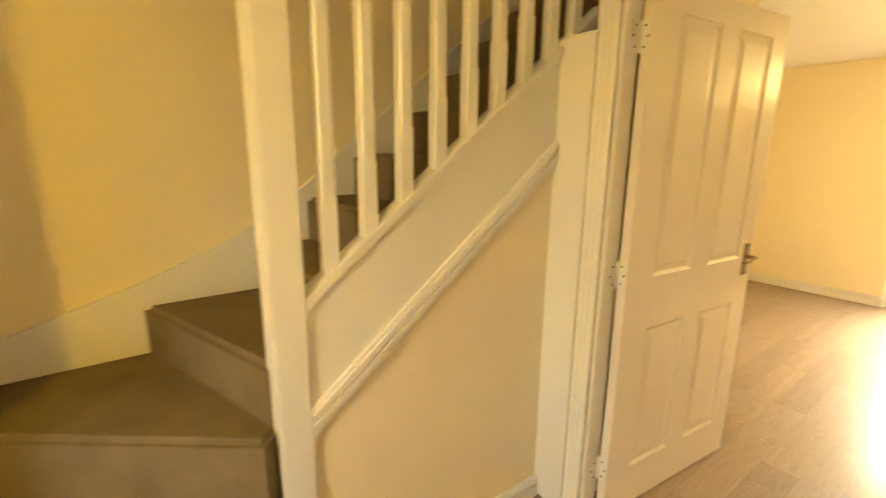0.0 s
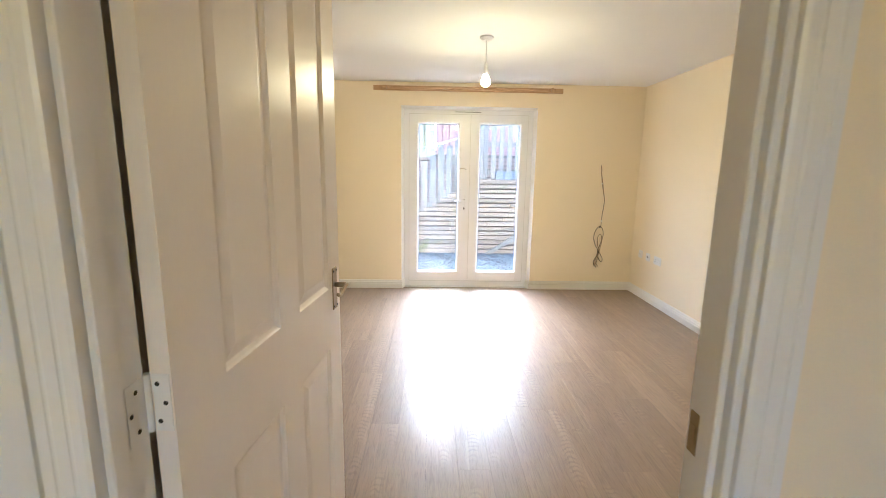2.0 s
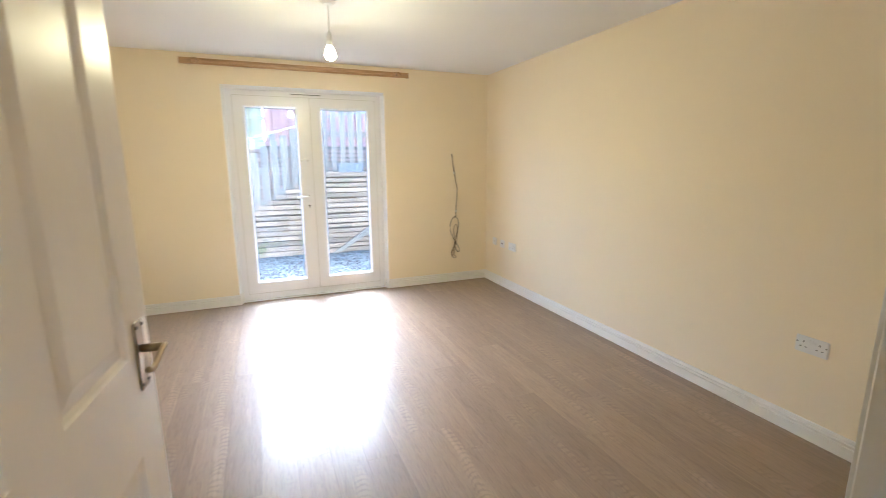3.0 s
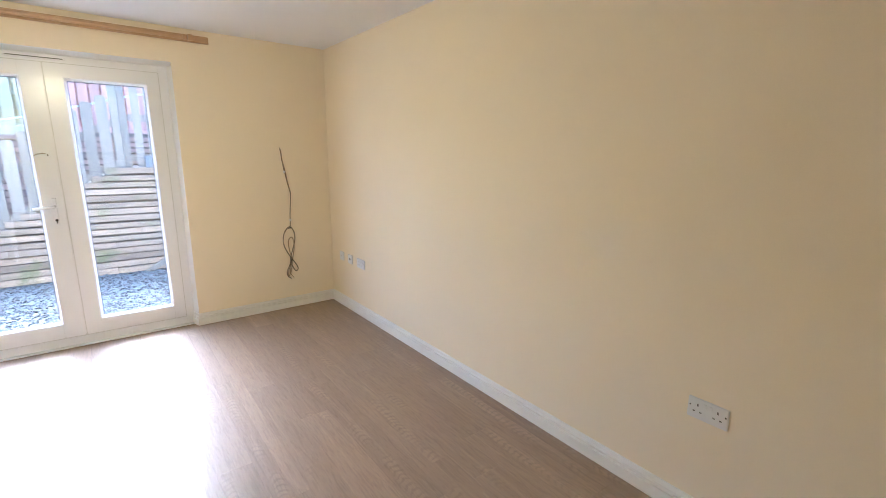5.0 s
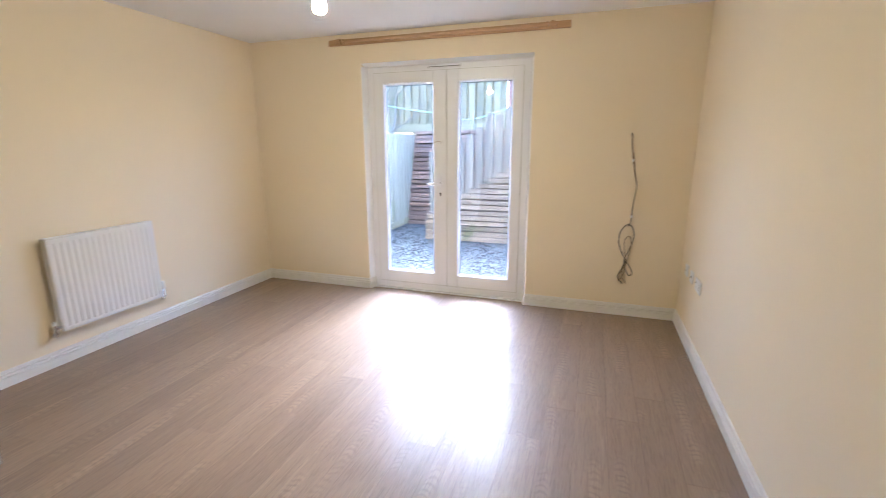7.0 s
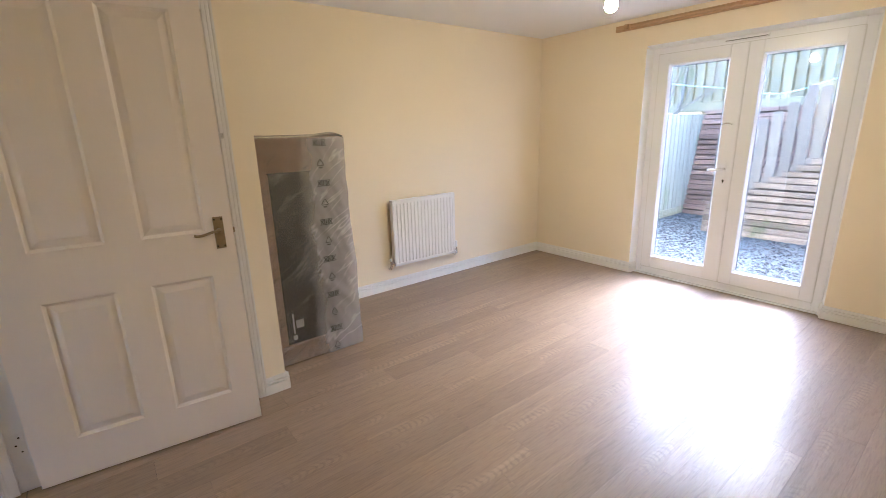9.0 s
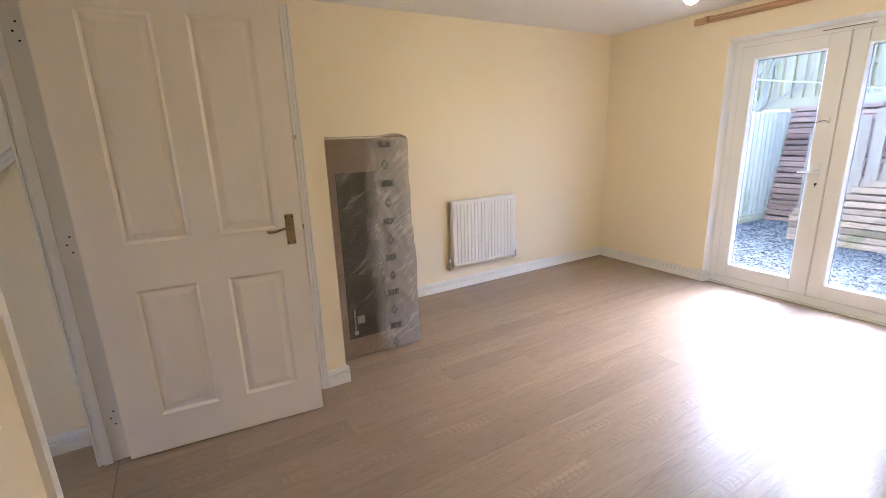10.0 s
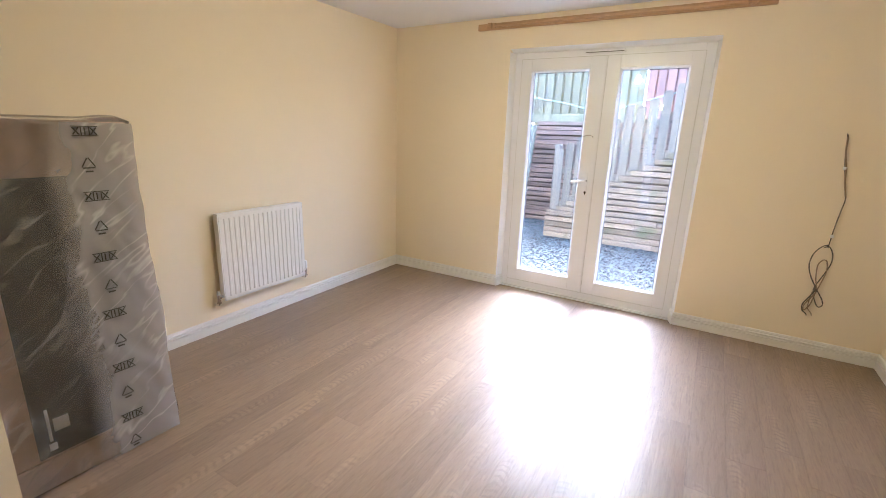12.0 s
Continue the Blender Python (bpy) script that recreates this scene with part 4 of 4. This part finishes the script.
band("string", -5.60, -4.40, .722, 1.085, SX - .024, SX, GLOSS, "white painted stair string")
for lo, hi, d in ((.700, .790, .012), (.722, .742, .020), (.756, .776, .020)):
    band("moulding", -5.60, YH + 0.0, lo, hi, SX, SX + d, GLOSS, "white moulding under the string")
band("base_rail", -5.60, -4.40, 1.083, 1.112, SX - .055, SX + .012, GLOSS)
band("handrail", -5.60, -4.40, 1.93, 1.985, SX - .052, SX + .010, GLOSS)
# panel under the string
b = bmesh.new()
prism(b, [(-5.60 - OY, 0), (YH - OY, 0), (YH - OY, lz(YH, .725)), (-5.60 - OY, lz(-5.60, .725))], "x", -.05, -.004)
part("spandrel_panel", b, CREAM, st, "cream plastered panel under the stairs")
b = bmesh.new()
box(b, -.076, .016, -5.691 - OY, -5.599 - OY, 0, 2.02, 0.006, 2)
box(b, -.082, .022, -5.697 - OY, -5.593 - OY, 2.02, 2.045, 0.006, 2)
box(b, -.070, .010, -5.685 - OY, -5.605 - OY, 2.045, 2.10, 0.03, 3)
part("newel_post", b, GLOSS, st, "square white newel post")
for k in range(9):
    y = -5.516 + k * 0.1205
    zb, zt = lz(y, 1.10), lz(y, 1.94)
    b = bmesh.new()
    x = -.022
    q = .0205
    box(b, x - q, x + q, y - OY - q, y - OY + q, zb - .02, zb + .21)
    box(b, x - q, x + q, y - OY - q, y - OY + q, zt - .13, zt + .02)
    c = .0055
    octo = [(x - q, y - OY - q + c), (x - q + c, y - OY - q), (x + q - c, y - OY - q), (x + q, y - OY - q + c), (x + q, y - OY + q - c), (x + q - c, y - OY + q), (x - q + c, y - OY + q), (x - q, y - OY + q - c)]
    prism(b, octo, "z", zb + .21, zt - .13)
    part("baluster", b, GLOSS, st)
# wall string on the stair side
b = bmesh.new()
prof = [(-6.61, .3), (-6.61, .86), (-6.34, .87), (-5.93, 1.00), (-5.62, 1.125), (-5.50, 1.20), (-5.316, 1.325)]
prof += [(-5.316 + k * GO, 1.325 + k * RISE) for k in range(1, 8)]
prof += [(prof[-1][0], .3)]
prism(b, [(y - OY, z) for y, z in prof], "x", SW - SX, SW - SX + .022)
part("wall_string", b, GLOSS, st, "white wall string with a swept top")
# boxed wall end between string and architrave
b = bmesh.new()
box(b, SX - .02, NIB + .0, YH, YR - .0, 0, 1.875, 0.012, 3)
structure("wall_pier", b, GLOSS, "white painted pier between stairs and doorway", "pier")

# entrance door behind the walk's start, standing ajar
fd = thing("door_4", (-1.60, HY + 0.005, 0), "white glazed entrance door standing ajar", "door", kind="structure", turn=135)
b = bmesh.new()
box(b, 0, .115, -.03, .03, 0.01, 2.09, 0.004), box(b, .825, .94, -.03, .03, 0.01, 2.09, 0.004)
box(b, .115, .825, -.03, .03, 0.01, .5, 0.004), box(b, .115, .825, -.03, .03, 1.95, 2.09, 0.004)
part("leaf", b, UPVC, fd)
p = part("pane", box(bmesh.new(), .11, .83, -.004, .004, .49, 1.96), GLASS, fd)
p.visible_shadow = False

# ---- garden ----
b = bmesh.new()
b.faces.new([b.verts.new(v) for v in ((-400, -400, GZ - .02), (400, -400, GZ - .02), (400, 400, GZ - .02), (-400, 400, GZ - .02))])
structure("ground", b, SOIL, "dark ground sheet round the house", "ground")
# slate chippings
rng = random.Random(7)
vs, fs = [], []
for k in range(17000):
    x, y = rng.uniform(-4.15, 0.6), 0.3 + 4.1 * rng.random() ** 1.25
    if y > 3.02 and x > -3.2:
        continue
    s = rng.uniform(.010, .023)
    q = Euler((rng.uniform(-.5, .5), rng.uniform(-.5, .5), rng.uniform(0, 6.3))).to_matrix()
    c = Vector((x, y, GZ + rng.uniform(-.012, .006)))
    i = len(vs)
    for u, v, w in ((1.3, 0, 0), (-1.3, 0, 0), (0, .9, 0), (0, -.9, 0), (0, 0, .45), (0, 0, -.45)):
        vs.append(c + q @ Vector((u * s * rng.uniform(.8, 1.2), v * s * rng.uniform(.8, 1.2), w * s)))
    for a in ((0, 2, 4), (2, 1, 4), (1, 3, 4), (3, 0, 4), (2, 0, 5), (1, 2, 5), (3, 1, 5), (0, 3, 5)):
        fs.append([i + t for t in a])
me = bpy.data.meshes.new("gravel")
me.from_pydata(vs, [], fs)
me.materials.append(SLATE)
tagged(new("gravel", me), "loose blue-grey slate chippings on the patio", "gravel", kind="stuff")
b = bmesh.new()
box(b, -4.2, 0.7, 0.3, 4.6, GZ - .06, GZ - .008)
structure("patio_bed", b, SLATE, "grey slate patio bed", "patio")

FY = 3.0                     # front of the lower bank


def bank_top(x):
    """Height of the lower bank's edge: it climbs with the garden steps, then runs level."""
    return min(max(0.24 + 0.60 * (x + 3.3), 0.2), 1.27)


def tilt(bm, x0, x1):
    """Lets one end of a board sag or ride up a little."""
    a, c = rng.uniform(-.009, .009), rng.uniform(-.012, .012)
    for v in bm.verts:
        f = (v.co.x - x0) / (x1 - x0) - .5
        v.co.z += a * f
        v.co.y += c * f


low = thing("retaining_bank", (-3.3, FY, GZ), "lower garden bank faced with weathered horizontal boards", "retaining wall", kind="structure")
b = bmesh.new()
prism(b, [(0, -.02), (5.2, -.02), (5.2, 1.37), (1.75, 1.37), (0, .32)], "y", .035, 1.0)
part("earth", b, BANKSOIL, low)
rng = random.Random(11)
for k in range(16):
    z0 = k * .0865
    zt = z0 + .073
    x0 = max(0.0, (z0 + GZ - 0.20) / 0.60)
    x = x0
    while x < 4.6:
        w = rng.uniform(1.1, 2.2)
        x1 = min(x + w, 4.6)
        if x1 - x > .12:
            b = bmesh.new()
            d = rng.uniform(-.012, .012)
            box(b, x, x1 - .006, -.03 + d, .03 + d, z0, zt + rng.uniform(-.012, .006), 0.003)
            tilt(b, x, x1)
            part("board", b, SLAT, low)
        x = x1


def pickets(name, x0, x1, y, foot, height, pitch, width, mat, label, group=""):
    """Pickets with two rails whose feet and tops follow the slope of the bank."""
    f = thing(name, (x0, y, 0), label, "fence", group)
    k, x = 0, x0
    while x < x1:
        zf = foot(x)
        b = bmesh.new()
        h = height + rng.uniform(-.02, .02)
        c = width * .2
        prism(b, [(x - x0, zf), (x - x0 + width, zf), (x - x0 + width, zf + h - c), (x - x0 + width - c, zf + h), (x - x0 + c, zf + h), (x - x0, zf + h - c)], "y", -.010, .010)
        part("picket", b, mat, f)
        x += pitch
        k += 1
    for r in (.12, .62):
        b = bmesh.new()
        n = 12
        top = [(x1 - x0) * i / n for i in range(n + 1)]
        up = [(u, foot(x0 + u) + height * r + .045) for u in top]
        dn = [(u, foot(x0 + u) + height * r - .045) for u in top]
        prism(b, up + dn[::-1], "y", .011, .044)
        part("rail", b, mat, f)
    return f


pk1 = pickets("picket_fence", -3.22, -1.55, FY + .02, lambda x: bank_top(x) - .10, 1.02, .152, .114, PICKET, "silvered wooden picket fence climbing beside the garden steps")
for x in (-3.26, -2.30, -1.56):
    b = bmesh.new()
    box(b, x + 3.22, x + 3.31, .045, .135, GZ, bank_top(x) + 1.02, 0.008)
    part("post", b, PICKET, pk1)
pk2 = pickets("picket_fence", -1.48, 0.9, FY + .10, lambda x: 1.24, 1.02, .148, .088, PICKET, "silvered wooden picket fence on the level terrace")

up = thing("retaining_bank", (-4.15, 4.26, GZ), "upper garden bank faced with leaning horizontal boards", "retaining wall", kind="structure")
LEAN = 0.27
b = bmesh.new()
prism(b, [(.06, -.02), (6, -.02), (6, 1.86), (.06 + 1.86 * LEAN, 1.86)], "x", 0, 5.6)
part("earth", b, BANKSOIL, up)
for k in range(21):
    z0 = k * .0865
    x = 0.0
    while x < 4.6:
        x1 = min(x + rng.uniform(.9, 1.9), 4.6)
        b = bmesh.new()
        y = (z0 + .036) * LEAN + rng.uniform(-.014, .010)
        box(b, x, x1 - .006, y - .03, y + .03, z0, z0 + .072 + rng.uniform(-.014, .004), 0.003)
        tilt(b, x, x1)
        part("board", b, SLATRED, up)
        x = x1


def boards(name, x0, x1, y, z0, z1, pitch, width, mat, label):
    """Upright fence boards on two rails, set alternately back and front."""
    f = thing(name, (x0, y, z0), label, "fence")
    x, k = 0.0, 0
    while x + width < x1 - x0:
        b = bmesh.new()
        dz = rng.uniform(-.03, .03)
        box(b, x, x + width, -.012, .012, .02, z1 - z0 + dz, 0.003)
        part("board", b, mat, f)
        part("board", box(bmesh.new(), x + pitch / 2, x + pitch / 2 + width, .058, .082, .02, z1 - z0 - dz, 0.003), mat, f)
        x += pitch
        k += 1
    for z in (.10, (z1 - z0) * .55, z1 - z0 - .15):
        part("rail", box(bmesh.new(), -.02, x1 - x0, .014, .055, z - .04, z + .04, 0.004), mat, f)
    for x in (0, (x1 - x0) / 2, x1 - x0 - .1):
        part("post", box(bmesh.new(), x, x + .09, .084, .17, -.1, z1 - z0 + .02, 0.006), mat, f)
    part("gravel_board", box(bmesh.new(), -.02, x1 - x0, -.022, .012, -.06, .10, 0.006), mat, f)
    return f


boards("board_fence", -6.2, -2.35, 4.80, 1.70, 2.72, .165, .125, GREENF, "mossy grey-green upright board fence on the bank")
boards("board_fence", -2.33, 1.2, 4.95, 1.70, 2.72, .150, .128, REDF, "red-stained upright board fence on the bank")

# side fence of narrow pale boards, along the garden
sf = thing("side_fence", (-4.16, 0.32, GZ), "pale grey close-boarded side fence, green at its foot", "fence")
for k in range(66):
    b = bmesh.new()
    y = k * .07
    box(b, -.012 - .006 * (k % 2), .012 - .006 * (k % 2), y, y + .062, .13, 1.72, 0.003)
    part("board", b, PALEF, sf)
part("gravel_board", box(bmesh.new(), -.03, .018, 0, 4.62, 0, .135, 0.006), GREENF, sf)
part("backing", box(bmesh.new(), -.030, -.020, 0, 4.62, .05, 1.70), GREENF, sf)
part("rail", box(bmesh.new(), -.06, -.031, 0, 4.62, 1.3, 1.4, 0.004), PALEF, sf)

# trough on the edge of the terrace
tr = thing("trough_planter", (-1.04, FY + .03, 1.24), "small blue-grey trough planter on the terrace edge", "planter")
b = bmesh.new()
prism(b, [(-.20, 0), (.20, 0), (.22, .15), (-.22, .15)], "y", -.05, -.04)
prism(b, [(-.20, 0), (.20, 0), (.22, .15), (-.22, .15)], "y", .02, .03)
box(b, -.215, -.20, -.04, .02, 0, .15), box(b, .20, .215, -.04, .02, 0, .15), box(b, -.20, .20, -.04, .02, 0, .02)
part("tub", b, BLUEG, tr)
part("compost", box(bmesh.new(), -.20, .20, -.04, .02, .02, .13), SOIL, tr)

# leaning plank against the lower bank
plank = thing("leaning_plank", (-1.42, FY - .12, GZ), "pale loose plank leaning against the bank", "plank")
b = bmesh.new()
prism(b, [(0, 0), (.10, 0), (.78, .40), (.72, .49)], "y", 0, .04)
part("plank", b, PICKET, plank)

# washing line with pegs
wl = thing("washing_line", (-4.15, 3.5, 2.05), "slack pale green washing line with pegs", "washing line")
tube("line", [(-1.3, 1.27, .30), (0, 0, 0), (.8, 0, -.13), (1.45, 0, -.25), (2.2, 0, -.06), (3.2, .7, .26), (4.6, 1.43, .42)], 0.007, LINE, wl)
for x, z in ((1.30, -.235), (1.42, -.25), (1.52, -.24), (1.85, -.16)):
    part("peg", box(bmesh.new(), x - .018, x + .018, -.012, .012, z - .075, z + .01, 0.003), PALEF, wl)

# bare tree beyond the fence
tree = thing("bare_tree", (-4.72, 4.55, GZ), "bare thin-branched garden tree against the fence", "tree")
rng = random.Random(5)
b = bmesh.new()


def limb(bm, p, d, length, r, depth):
    q = p
    for k in range(4):
        nd = (d + Vector((rng.uniform(-.3, .3), rng.uniform(-.3, .3), rng.uniform(-.1, .25)))).normalized()
        e = q + nd * length / 4
        rod(bm, q, e, r * (1 - .18 * k), 6, r * (1 - .18 * (k + 1)))
        if depth and k:
            for s in range(2):
                side = (nd + Vector((rng.uniform(-1, 1), rng.uniform(-1, 1), rng.uniform(-.3, .6)))).normalized()
                limb(bm, e, side, length * .55, r * .5, depth - 1)
        q, d = e, nd


rod(b, (0, 0, -.05), (0, 0, 1.1), .06, 8, .05)
limb(b, Vector((0, 0, 1.08)), Vector((0, 0, 1)), 1.9, .05, 0)
part("trunk", b, BARK, tree)
b = bmesh.new()
for k in range(6):
    limb(b, Vector((.02, 0, 1.5 + .2 * k)), Vector((rng.uniform(.2, .9), rng.uniform(-.5, .1), .5)).normalized(), 0.9, .016, 2)
part("branch", b, BARK, tree)
# one thin branch that dips over the red fence
twig = thing("overhanging_branch", (-1.55, 4.6, 2.95), "thin dark branch hanging over the fence", "branch")
tube("branch", [(1.1, .9, -1.4), (1.05, .6, -.4), (0.9, .3, .3), (.55, 0, .05), (.2, -.05, -.12), (-.15, -.05, -.16), (-.45, 0, -.02)], 0.008, BARK, twig)

# ---- floor planks ----
PWD, PLN, EDGE = 0.156, 1.225, -2.12


def plank_mesh(name, w, ln):
    b = bmesh.new()
    box(b, 0, w, 0, ln, -.010, 0.0, 0)
    return mesh_of(name, b, OAK)


cache = {}
rng = random.Random(3)
JOINT = {k: rng.uniform(0, PLN) for k in range(-20, 20)}       # where the end joints fall in each row
JOINT.update({-1: -3.29, -2: -2.72, -3: -2.335, 1: -2.715})


def lay(x0, x1, y0, y1):
    """Rows of planks on one common grid, cut to the stretch of floor given."""
    k = math.floor((x0 - EDGE) / PWD)
    while EDGE + k * PWD < x1 - .004:
        a, c = max(EDGE + k * PWD, x0), min(EDGE + (k + 1) * PWD, x1)
        y = JOINT[k] + math.floor((y0 - JOINT[k]) / PLN) * PLN
        while y < y1 - .005:
            p, q = max(y, y0), min(y + PLN, y1)
            if q - p > .01 and c - a > .004:
                key = (round(c - a, 3), round(q - p, 3))
                if key not in cache:
                    cache[key] = plank_mesh("plank", c - a - .0007, q - p - .0009)
                ob = new("plank", cache[key])
                ob.parent = floor
                ob.location = (a, p, 0)
            y += PLN
        k += 1


lay(XL, NIB, NIBY, 0.0)
lay(NIB, OX0, -4.566, 0.0)
lay(OX0, OX1, -4.566, 0.075)
lay(OX1, XR, YR, 0.0)
lay(SX, HX, HY, -4.566)
